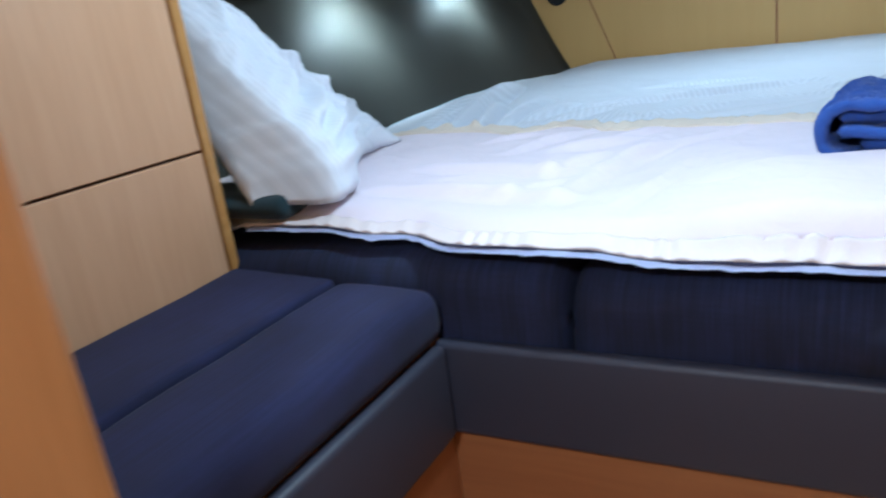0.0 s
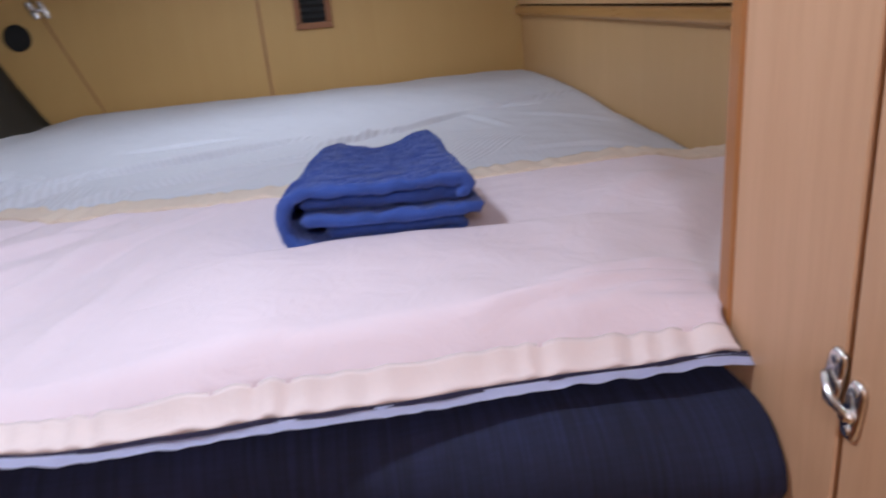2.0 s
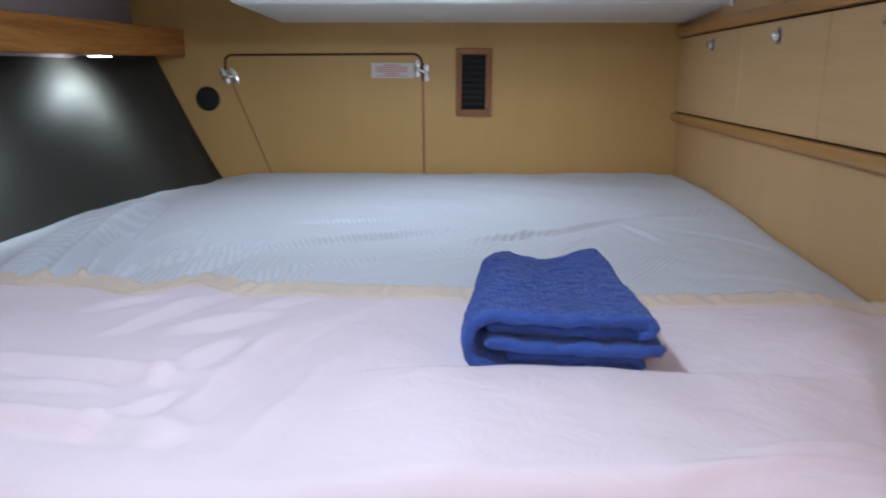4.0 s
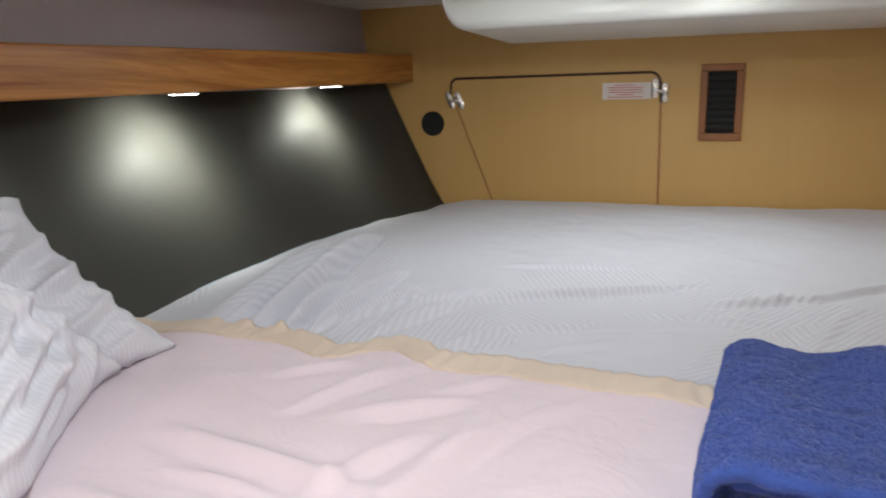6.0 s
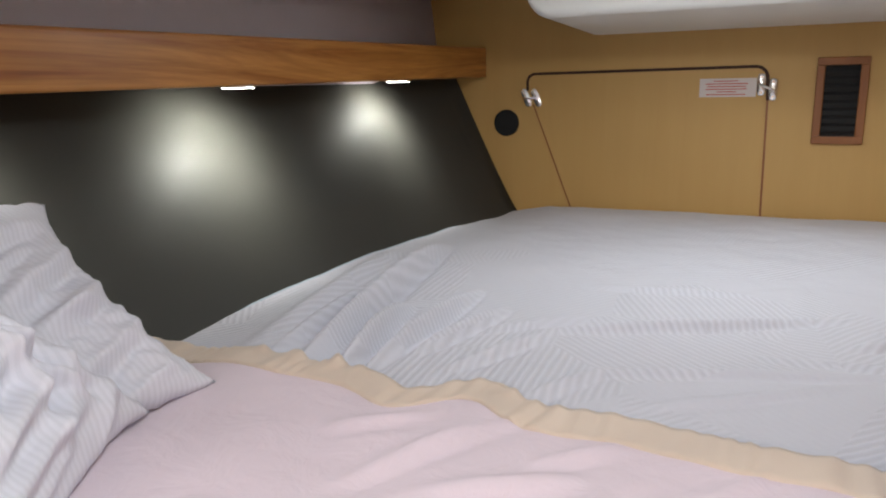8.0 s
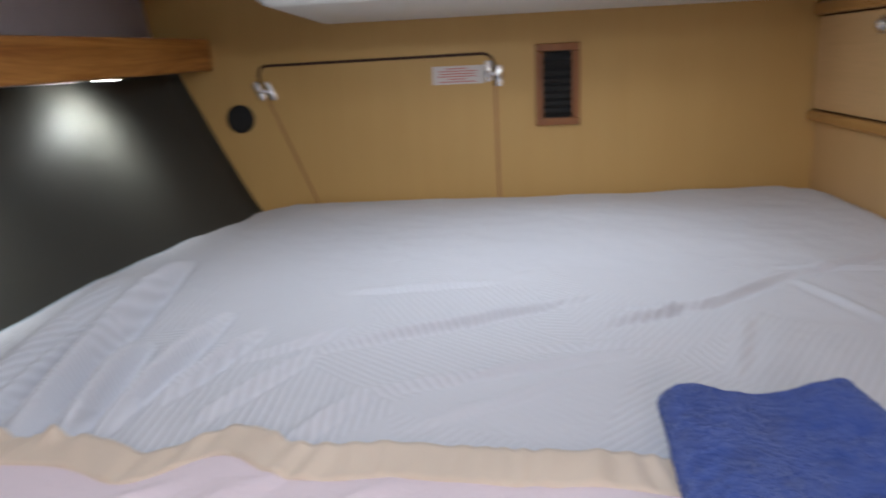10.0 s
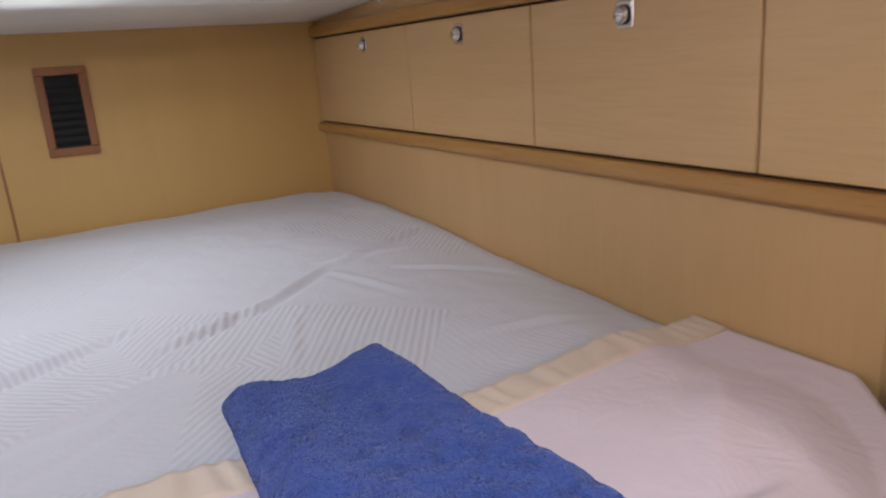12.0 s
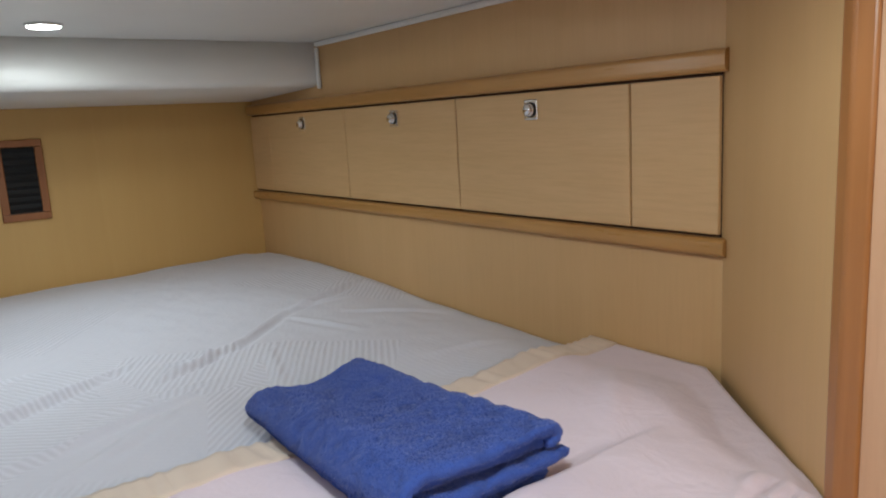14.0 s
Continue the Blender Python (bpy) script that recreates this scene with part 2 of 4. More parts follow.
def box(lo, hi, bevel=0.0, segs=2, bm=None):
    bm = bm or bmesh.new()
    m = pose(*[(a + b) / 2 for a, b in zip(lo, hi)]) @ Matrix.Diagonal((*[b - a for a, b in zip(lo, hi)], 1))
    g = bmesh.ops.create_cube(bm, size=1, matrix=m)
    if bevel:
        es = list({e for v in g["verts"] for e in v.link_edges})
        bmesh.ops.bevel(bm, geom=es, offset=bevel, segments=segs, profile=0.5, affect="EDGES")
    return bm


def prism(points, z0, z1, bevel=0.0, segs=3):
    """A vertical prism on a plan outline."""
    bm = bmesh.new()
    lo = [bm.verts.new((x, y, z0)) for x, y in points]
    hi = [bm.verts.new((x, y, z1)) for x, y in points]
    n = len(points)
    bm.faces.new(lo[::-1]), bm.faces.new(hi)
    for i in range(n):
        bm.faces.new((lo[i], lo[(i + 1) % n], hi[(i + 1) % n], hi[i]))
    if bevel:
        bmesh.ops.bevel(bm, geom=list(bm.edges), offset=bevel, segments=segs, profile=0.5, affect="EDGES")
    return bm


def slab(profile, axis, a, b):
    """A closed outline swept straight along x or y. profile: (y, z) for x, (x, z) for y."""
    bm = bmesh.new()
    put = (lambda p, s: (s, p[0], p[1])) if axis == "x" else (lambda p, s: (p[0], s, p[1]))
    v0, v1 = [bm.verts.new(put(p, a)) for p in profile], [bm.verts.new(put(p, b)) for p in profile]
    n = len(profile)
    bm.faces.new(v0), bm.faces.new(v1[::-1])
    for i in range(n):
        bm.faces.new((v0[i], v0[(i + 1) % n], v1[(i + 1) % n], v1[i]))
    return bm


def disc(r, depth, m, segs=32, bm=None, r2=None):
    bm = bm or bmesh.new()
    bmesh.ops.create_cone(bm, cap_ends=True, segments=segs, radius1=r, radius2=r if r2 is None else r2, depth=depth, matrix=m)
    return bm


def ring(r_in, r_out, depth, m, segs=32):
    bm = bmesh.new()
    loops = []
    for r, z in ((r_in, 0), (r_out, 0), (r_out, depth), (r_in, depth)):
        loops.append([bm.verts.new(m @ Vector((r * math.cos(a), r * math.sin(a), z))) for a in [2 * math.pi * i / segs for i in range(segs)]])
    for k in range(4):
        p, q = loops[k], loops[(k + 1) % 4]
        for i in range(segs):
            j = (i + 1) % segs
            bm.faces.new((p[i], p[j], q[j], q[i]))
    return bm


def sheet(nx, ny, place, thick=0.0):
    """A grid of points place(u, v), with a second skin under it when thick."""
    bm = bmesh.new()
    top = [[bm.verts.new(place(i / nx, j / ny)) for i in range(nx + 1)] for j in range(ny + 1)]
    for j in range(ny):
        for i in range(nx):
            bm.faces.new((top[j][i], top[j][i + 1], top[j + 1][i + 1], top[j + 1][i]))
    if thick:
        low = [[bm.verts.new(top[j][i].co - Vector((0, 0, thick))) for i in range(nx + 1)] for j in range(ny + 1)]
        for j in range(ny):
            for i in range(nx):
                bm.faces.new((low[j][i], low[j + 1][i], low[j + 1][i + 1], low[j][i + 1]))
        for i in range(nx):
            bm.faces.new((top[0][i], low[0][i], low[0][i + 1], top[0][i + 1]))
            bm.faces.new((top[ny][i + 1], low[ny][i + 1], low[ny][i], top[ny][i]))
        for j in range(ny):
            bm.faces.new((top[j + 1][0], low[j + 1][0], low[j][0], top[j][0]))
            bm.faces.new((top[j][nx], low[j][nx], low[j + 1][nx], top[j + 1][nx]))
    return bm


def ease(t):
    t = max(0.0, min(1.0, t))
    return t * t * (3 - 2 * t)


def fold(x, y, x0, y0, x1, y1, height, width):
    """Height of a soft crease that runs from one point to another and fades at its ends."""
    dx, dy = x1 - x0, y1 - y0
    ll = math.hypot(dx, dy)
    s = ((x - x0) * dx + (y - y0) * dy) / (ll * ll)
    if s < -0.05 or s > 1.05:
        return 0.0
    d = ((x - x0) * dy - (y - y0) * dx) / ll
    return height * (math.exp(-(d / width) ** 2) - 0.5 * math.exp(-((d - 1.9 * width) / width) ** 2)) * math.sin(math.pi * max(0, min(1, s))) ** 0.7


# ---- the shell of the cabin ----
structure("floor", box((-1.4, -1.1, -0.04), (0.75, 2.9, 0.0)), VENEER_H, "plain wooden cabin sole under the berth", "floor")
structure("wall_bulkhead", box((-1.45, Y_BULK, 0), (0.72, Y_BULK + 0.04, 1.85)), BULK, "pale oak veneered bulkhead behind the berth", "wall")
structure("wall_lockers", box((X_LOCK + 0.002, 0.75, 0), (X_LOCK + 0.06, Y_BULK, 1.85)), VENEER, "pale oak veneered side wall beside the berth", "wall")

# Sloping hull side behind the pillows.


def hull_skin(u, v):
    z = 0.7 + 0.75 * v
    y = 0.2 + (Y_BULK - 0.2) * u
    return (hull_x(y, z), y, z)


bm = sheet(24, 20, hull_skin)
bmesh.ops.solidify(bm, geom=list(bm.faces), thickness=0.03)
structure("wall_hull", bm, DARKHULL, "charcoal padded liner on the sloping hull side", "wall", True)
bm = sheet(4, 6, lambda u, v: (-1.262 - 0.033 * (1 - u) * 2.65 - 0.05 * v, 0.2 + (Y_BULK - 0.2) * u, 1.42 + 0.40 * v))
bmesh.ops.solidify(bm, geom=list(bm.faces), thickness=0.03)
structure("wall_liner", bm, LINER, "pale vinyl liner above the wooden fascia, pinkish light put into its colour", "wall", True)

# Ceilings.
structure("ceiling", box((-1.45, 0.16, Z_CEIL), (0.72, Y_BULK, Z_CEIL + 0.05)), WHITE, "smooth white cabin ceiling", "ceiling")
structure("ceiling_entry", box((-0.6, -1.1, 1.79), (0.6, 0.16, 1.85)), WHITE, "smooth white ceiling over the entry", "ceiling")
structure("wall_entry_header", box((-0.6, 0.10, 1.735), (0.6, 0.155, 1.79)), VENEER, "wooden panel above the cabin entry", "wall")


def ceiling_box():
    """Dropped white deck box along the bulkhead with rounded lower edge."""
    y0, z1, z0, r = 2.36, Z_CEIL + 0.01, 1.556, 0.028
    prof = [(Y_BULK - 0.001, z1), (y0 + 0.012, z1)]
    prof += [(y0 + r - r * math.cos(a), z0 + 0.012 + r - r * math.sin(a)) for a in [math.pi / 2 * i / 6 for i in range(7)]]
    prof += [(Y_BULK - 0.001, z0 - 0.006)]
    bm = bmesh.new()
    n, cols = len(prof), []
    xs = [-0.785, -0.7845, -0.783, -0.779, -0.773, -0.764, -0.752, -0.738, -0.72, -0.66] + [-0.6 + 0.1 * i for i in range(13)] + [X_LOCK + 0.001]
    for x in xs:
        k = min(1.0, max(0.0, (-0.725 - x) / 0.06))
        lift = 0.07 * (1 - math.sqrt(max(0.0, 1 - k * k)))
        cols.append([bm.verts.new((x, y, min(z1, z + lift))) for y, z in prof])
    for a, b in zip(cols, cols[1:]):
        for i in range(n - 1):
            bm.faces.new((a[i], a[i + 1], b[i + 1], b[i]))
    bm.faces.new(cols[0])
    bmesh.ops.remove_doubles(bm, verts=bm.verts, dist=0.0005)
    return bm


structure("ceiling_box", ceiling_box(), WHITE, "dropped white moulded deck box along the bulkhead", "ceiling", True)
bead = bmesh.new()
box((X_LOCK - 0.010, 0.80, Z_CEIL - 0.014), (X_LOCK + 0.001, 2.352, Z_CEIL - 0.001), 0.004, 2, bead)
structure("trim_ceiling_bead", bead, WHITE, "narrow white bead where ceiling meets wall", "trim")
bead = bmesh.new()
box((X_LOCK - 0.010, 2.342, 1.56), (X_LOCK + 0.0005, 2.356, Z_CEIL - 0.016), 0.004, 2, bead)
structure("trim_box_bead", bead, WHITE, "narrow white bead at the end of the deck box", "trim")

# Passage behind the camera.
structure("wall_entry_left", box((-0.47, -1.1, 0), (-0.41, 0.13, 1.95)), VENEER, "pale oak wall of the entry passage", "wall")
structure("wall_entry_right", box((0.42, -1.1, 0), (0.48, 0.10, 1.95)), VENEER, "pale oak wall of the entry passage", "wall")
structure("wall_entry_back", box((-0.5, -1.16, 0), (0.48, -1.1, 1.95)), VENEER, "pale oak wall behind the entry", "wall")
jamb = empty("door_frame", (-0.41, 0.17, 0), "varnished wooden door post with rounded edge at the cabin entry", "door frame", kind="structure")
part("post", box((-0.41, 0.135, 0), (-0.341, 0.206, 1.95), 0.010, 3), POST, jamb, "varnished orange wooden post")
part("panel", box((X_CLOSET, 0.14, 0), (-0.41, 0.17, 1.69)), VENEER, jamb)

# ---- bulkhead fittings ----
yb = Y_BULK


def groove(points, width):
    """A narrow dark joint along a line on the bulkhead."""
    bm = bmesh.new()
    prev = None
    for i, (x, z) in enumerate(points):
        a, b = points[max(0, i - 1)], points[min(len(points) - 1, i + 1)]
        t = Vector((b[0] - a[0], b[1] - a[1])).normalized()
        nx, nz = -t.y * width / 2, t.x * width / 2
        row = [bm.verts.new((x + s * nx, y, z + s * nz)) for s, y in ((-1, yb), (-1, yb - 0.0035), (1, yb - 0.0035), (1, yb))]
        if prev:
            for k in range(3):
                bm.faces.new((prev[k], prev[k + 1], row[k + 1], row[k]))
        prev = row
    return bm


def arc(cx, cz, r, a0, a1, n=8):
    return [(cx + r * math.cos(radians(a0 + (a1 - a0) * i / n)), cz + r * math.sin(radians(a0 + (a1 - a0) * i / n))) for i in range(n + 1)]


def hatch():
    h = empty("access_hatch", (-0.58, yb, 1.0), "pale oak access hatch flush in the bulkhead with dark gasket line", "hatch")
    outline = [(-0.770, 0.93), (-0.929, 1.345), (-0.950, 1.392)] + arc(-0.925, 1.414, 0.024, 175, 95) + arc(-0.277, 1.412, 0.031, 88, 0) + [(-0.240, 0.93)]
    bm = bmesh.new()
    front = [bm.verts.new((x, yb - 0.002, z)) for x, z in outline]
    back = [bm.verts.new((x, yb + 0.001, z)) for x, z in outline]
    bm.faces.new(front)
    for i in range(len(front)):
        j = (i + 1) % len(front)
        bm.faces.new((front[i], front[j], back[j], back[i]))
    part("panel", bm, BULK, h)
    part("gasket", groove([(-0.950, 1.388)] + arc(-0.925, 1.414, 0.026, 180, 95) + arc(-0.277, 1.412, 0.033, 88, 0) + [(-0.241, 1.352)], 0.0085), GAP, h, "dark rubber gasket")
    part("joint", groove([(-0.241, 1.352), (-0.236, 0.93)], 0.0055), BASEWOOD, h, "fine brown joint line")
    part("joint", groove([(-0.931, 1.345), (-0.768, 0.93)], 0.004), VENT_WOOD, h, "fine brown joint line")
    return h


hatch()


def oval_plate(bm, cx, cz, w, hgt, y0, y1):
    pts = []
    for i in range(20):
        a = 2 * math.pi * i / 20
        c, s = math.cos(a), math.sin(a)
        pts.append((cx + w / 2 * math.copysign(abs(c) ** 0.6, c), cz + hgt / 2 * math.copysign(abs(s) ** 0.6, s)))
    lo = [bm.verts.new((x, y0, z)) for x, z in pts]
    mid = [bm.verts.new((x, (y0 * 0.4 + y1 * 0.6), z)) for x, z in pts]
    hi = [bm.verts.new((cx + (x - cx) * 0.86, y1, cz + (z - cz) * 0.9)) for x, z in pts]
    for p, q in ((lo, mid), (mid, hi)):
        for i in range(20):
            j = (i + 1) % 20
            bm.faces.new((p[i], p[j], q[j], q[i]))
    bm.faces.new(hi), bm.faces.new(lo[::-1])
    return bm


def hook_latch(label):
    """Chrome two-plate turn latch, built round the origin, facing -y, about 62 mm high."""
    t = empty("latch", (0, 0, 0), label, "latch", "chrome hook latches")
    for side, cx, cz in (("keeper", -0.0155, 0.007), ("base", 0.0155, -0.007)):
        p = part("plate", oval_plate(bmesh.new(), cx, cz, 0.024, 0.062, 0.0, -0.005), CHROME, t, "polished chrome plate", True)
        for dz in (-0.021, 0.021):
            part("screw", disc(0.0045, 0.003, pose(cx, -0.0055, cz + dz, 90), 16), CHROME, p)
    bm = bmesh.new()
    n = 10
    rows = []
    for i in range(n + 1):
        k = i / n
        c = Vector((-0.024 + 0.048 * k, -0.008 - 0.006 * math.sin(math.pi * k), 0.009 - 0.020 * k))
        r = 0.0028 + 0.0008 * math.sin(math.pi * k)
        rows.append([bm.verts.new(c + Vector((0.3 * r * math.sin(a), r * math.cos(a), r * math.sin(a) * 1.2))) for a in [2 * math.pi * j / 10 for j in range(10)]])
    for p, q in zip(rows, rows[1:]):
        for j in range(10):
            bm.faces.new((p[j], p[(j + 1) % 10], q[(j + 1) % 10], q[j]))
    bm.faces.new(rows[0][::-1]), bm.faces.new(rows[-1])
    part("lever", bm, CHROME, t, "curved chrome lever", True)
    part("pivot", disc(0.0055, 0.009, pose(0.0155, -0.008, -0.010, 90), 18), CHROME, t, "", True)
    return t


latch = hook_latch("small chrome hook latch on the access hatch")
latch.matrix_world = pose(-0.938, yb - 0.001, 1.366, 0, -24, 0)
other = copy_thing(latch, pose(-0.244, yb - 0.001, 1.388, 0, 0, 0))

# Round hole with rim.
hole = empty("cable_port", (-1.023, yb, 1.286), "round black port in the bulkhead near the hull", "port")
part("rim", ring(0.036, 0.043, 0.006, pose(-1.023, yb - 0.0005, 1.286, 90)), BLACK, hole, "", True)
part("cup", disc(0.037, 0.002, pose(-1.023, yb - 0.0025, 1.286, 90), 32), BLACK, hole, "dark recess")

# Warning sticker with unreadable red lines.
st = empty("warning_sticker", (-0.352, yb - 0.003, 1.387), "white paper sticker with small red print on the hatch", "sticker")
part("paper", box((-0.424, yb - 0.0042, 1.362), (-0.272, yb - 0.0028, 1.414)), LABEL, st)
for i, (a, b) in enumerate(((0.040, 0.105), (0.018, 0.130), (0.022, 0.126), (0.018, 0.128), (0.048, 0.100), (0.020, 0.127))):
    z = 1.4065 - i * 0.0075
    part("print_line", box((-0.425 + a, yb - 0.0048, z - 0.0013), (-0.425 + b, yb - 0.0040, z + 0.0013)), REDINK, st)


def air_vent():
    v = empty("air_vent", (-0.062, yb, 1.233), "dark wooden framed air vent with black slats in the bulkhead", "vent")
    x0, x1, z0, z1 = -0.124, 0.001, 1.233, 1.464
    w = 0.021
    for lo, hi in (((x0, z0), (x1, z0 + w)), ((x0, z1 - w), (x1, z1)), ((x0, z0 + w), (x0 + w, z1 - w)), ((x1 - w, z0 + w), (x1, z1 - w))):
        part("frame", box((lo[0], yb - 0.012, lo[1]), (hi[0], yb, hi[1]), 0.0025), VENT_WOOD, v)
    part("backing", box((x0 + w, yb - 0.0025, z0 + w), (x1 - w, yb - 0.0005, z1 - w)), BLACK, v)
    n = 9
    for i in range(n):
        z = z0 + w + (i + 0.5) * (z1 - z0 - 2 * w) / n
        bm = bmesh.new()
        bmesh.ops.create_cube(bm, size=1, matrix=pose((x0 + x1) / 2, yb - 0.006, z, 38) @ Matrix.Diagonal((x1 - x0 - 2 * w, 0.0016, 0.012, 1)))
        part("slat", bm, BLACK, v)
    return v


air_vent()

# ---- fascia beam with two lights along the hull ----
beam = empty("fascia_beam", (-1.1, 1.6, 1.437), "oiled teak fascia beam with lively grain along the hull", "beam")
y_beam0 = 0.76
out = [(-1.093 - 0.033 * 0, Y_BULK - 0.001), (-1.093 - 0.022 * (Y_BULK - y_beam0), y_beam0)]
bm = prism([out[0], out[1], (out[1][0] - 0.022, y_beam0), (out[0][0] - 0.022, Y_BULK - 0.001)], 1.4335, 1.5275, 0.006, 3)
for v in bm.verts:
    v.co.z -= 0.0115 * (Y_BULK - v.co.y)
part("board", bm, BEAM, beam)
bm = prism([(out[0][0] - 0.0225, Y_BULK - 0.002), (out[1][0] - 0.0225, y_beam0), (-1.43, y_beam0), (-1.43, Y_BULK - 0.002)], 1.4358, 1.451)
for v in bm.verts:
    v.co.z -= 0.0115 * (Y_BULK - v.co.y)
part("soffit", bm, VENEER_H, beam)


def downlight(x, y, z, r, label):
    d = empty("downlight", (x, y, z), label, "lamp", "recessed downlights")
    part("rim", ring(r * 0.85, r, 0.006, pose(x, y, z - 0.006)), CHROME, d, "thin chrome ring", True)
    part("lens", disc(r * 0.85, 0.007, pose(x, y, z - 0.0038), 32), LED, d, "glowing white lens")
    return d


for x, y in READING:
    downlight(x, y, soffit_z(y) + 0.0022, 0.036, "round recessed downlight under the fascia beam, lit")
downlight(-0.07, 2.16, Z_CEIL, 0.036, "round recessed downlight in the white ceiling, lit")
downlight(-0.42, 1.90, Z_CEIL, 0.036, "round recessed downlight in the white ceiling, lit")

# ---- lockers along the side wall ----
xl = X_LOCK
lock = empty("wall_locker", (xl, 1.96, 1.25), "row of pale oak wall lockers with chrome knobs", "locker")
part("shadow_gap", box((xl - 0.001, 1.090, 1.246), (xl + 0.001, Y_BULK - 0.002, 1.504)), GAP, lock)
part("filler_strip", box((xl - 0.0098, 2.7035, 1.2535), (xl - 0.0012, Y_BULK - 0.004, 1.4975), 0.001, 1), VENEER_H, lock)
seams = [2.7055, 2.213, 1.728, 1.257, 1.090]
for k, (b, a) in enumerate(zip(seams, seams[1:])):
    ya, yb2 = a + (0.002 if k < 3 else 0.0), b - 0.002
    d = part("door", box((xl - 0.010, ya, 1.2535), (xl - 0.0012, yb2, 1.4975), 0.0015, 1), VENEER_H, lock)
    if k < 3:
        ky = (2.462, 1.970, 1.491)[k]
        part("knob_plate", box((xl - 0.0135, ky - 0.018, 1.4445), (xl - 0.010, ky + 0.018, 1.4835), 0.003, 3), CHROME, d, "square chrome plate")
        # Black ring added to stand in for dark reflections round the chrome knob.
        part("knob_dark_ring", disc(0.0142, 0.003, pose(xl - 0.0148, ky, 1.464, 0, 90), 24), BLACK, d)
        kb = disc(0.0125, 0.008, pose(xl - 0.0175, ky, 1.464, 0, 90), 24)
        disc(0.009, 0.006, pose(xl - 0.0235, ky, 1.464, 0, 90), 24, kb, 0.0115)
        part("knob", kb, CHROME, d, "round chrome push knob", True)


def rail(z0, z1, depth):
    bm = box((xl - depth, 1.075, z0), (xl + 0.001, Y_BULK - 0.0015, z1), 0.0)
    es = [e for e in bm.edges if all(abs(v.co.x - (xl - depth)) < 1e-5 for v in e.verts) and abs(e.verts[0].co.y - e.verts[1].co.y) > 0.5]
    bmesh.ops.bevel(bm, geom=es, offset=0.009, segments=4, profile=0.5, affect="EDGES")
    return bm


structure("trim_locker_bottom", rail(1.2205, 1.2485, 0.022), TRIM, "varnished rounded rail under the wall lockers", "trim", False)
structure("trim_locker_top", rail(1.5025, 1.537, 0.022), TRIM, "varnished rounded rail above the wall lockers", "trim", False)

# ---- closet at the foot of the lockers: slanted side, post and latched door ----
A, B = Vector((0.660, 1.094)), Vector((0.381, 0.797))
nrm = Vector((B.y - A.y, A.x - B.x)).normalized() * 0.02
closet = empty("closet", (0.5, 0.6, 0), "pale oak closet with slanted side and chrome hook latch", "closet")
part("side_panel", prism([tuple(A), tuple(B), (B.x + 0.02, B.y - 0.012), (A.x + 0.03, A.y - 0.03)], 0.0, Z_CEIL - 0.001), VENEER, closet)
part("corner_post", prism([(0.381, 0.7975), (0.364, 0.792), (0.347, 0.775), (0.3445, 0.752), (0.352, 0.7505), (0.39, 0.76)], 0.0, Z_CEIL - 0.001, 0.004, 3), POST, closet, "varnished orange corner post")
part("front_panel", box((X_FACE, 0.6125, 0), (X_FACE + 0.02, 0.7515, Z_CEIL - 0.001), 0.001, 1), CLOSETWOOD, closet)
part("door", box((X_FACE, 0.11, 0.03), (X_FACE + 0.02, 0.6075, Z_CEIL - 0.02), 0.002, 1), CLOSETWOOD, closet)
part("carcass", box((X_FACE + 0.021, 0.11, 0), (X_FACE + 0.03, 0.74, Z_CEIL - 0.002)), GAP, closet, "dark interior")
side_latch = copy_thing(latch, pose(X_FACE, 0.608, 1.046, 0, 8, -90))
side_latch.scale = (0.70, 0.70, 0.70)
side_latch["label"] = "chrome hook latch across the closet door gap"

# ---- closet by the seat ----
seatcloset = empty("tall_locker", (-0.9, 0.46, 0), "pale oak tall locker with two doors beside the seat", "locker")
part("body", box((-1.25, 0.19, 0.0), (X_CLOSET - 0.018, 0.728, Z_CEIL - 0.001)), VENEER, seatcloset)
part("door", box((X_CLOSET - 0.0175, 0.20, 1.1455), (X_CLOSET, 0.7105, Z_CEIL - 0.004), 0.0015, 1), CLOSETWOOD, seatcloset)
part("door", box((X_CLOSET - 0.0175, 0.20, 0.90), (X_CLOSET, 0.7105, 1.1415), 0.0015, 1), CLOSETWOOD, seatcloset)
part("edge_strip", box((X_CLOSET - 0.0178, 0.7140, 0.90), (X_CLOSET + 0.002, 0.7315, Z_CEIL - 0.002), 0.004, 3), TRIM, seatcloset, "narrow varnished edge strip")
part("shadow_gap", box((X_CLOSET - 0.0179, 0.7106, 0.90), (X_CLOSET - 0.006, 0.7138, Z_CEIL - 0.004)), GAP, seatcloset)
part("shadow_gap", box((X_CLOSET - 0.0179, 0.21, 1.141), (X_CLOSET - 0.008, 0.711, 1.146)), GAP, seatcloset)

# ---- berth base, seat and padded boards ----
def set_back(x):
    """The berth front runs slightly askew of the cabin."""
    return 0.036 * max(0.0, x - X_SEAT)


def skewed(bm):
    for v in bm.verts:
        v.co.y += set_back(v.co.x)
    return bm


def padded(lo, hi):
    return box(lo, hi, 0.009, 4)


base = empty("berth_base", (-0.3, 1.7, 0), "wooden berth base of warm veneer panels", "berth base")
part("platform", prism([(-1.15, 0.74), (X_FACE - 0.002, 0.73), (X_FACE + 0.012, 0.80), (0.61, 1.10), (0.648, 1.14), (0.648, 2.845), (-0.90, 2.845)], 0.80, Z_BASE - 0.0305), BASEWOOD, base)
part("front_panel", skewed(box((X_SEAT - 0.012, Y_FRONT + 0.012, 0), (X_FACE - 0.001, Y_FRONT + 0.03, 0.80))), BASEWOOD, base)
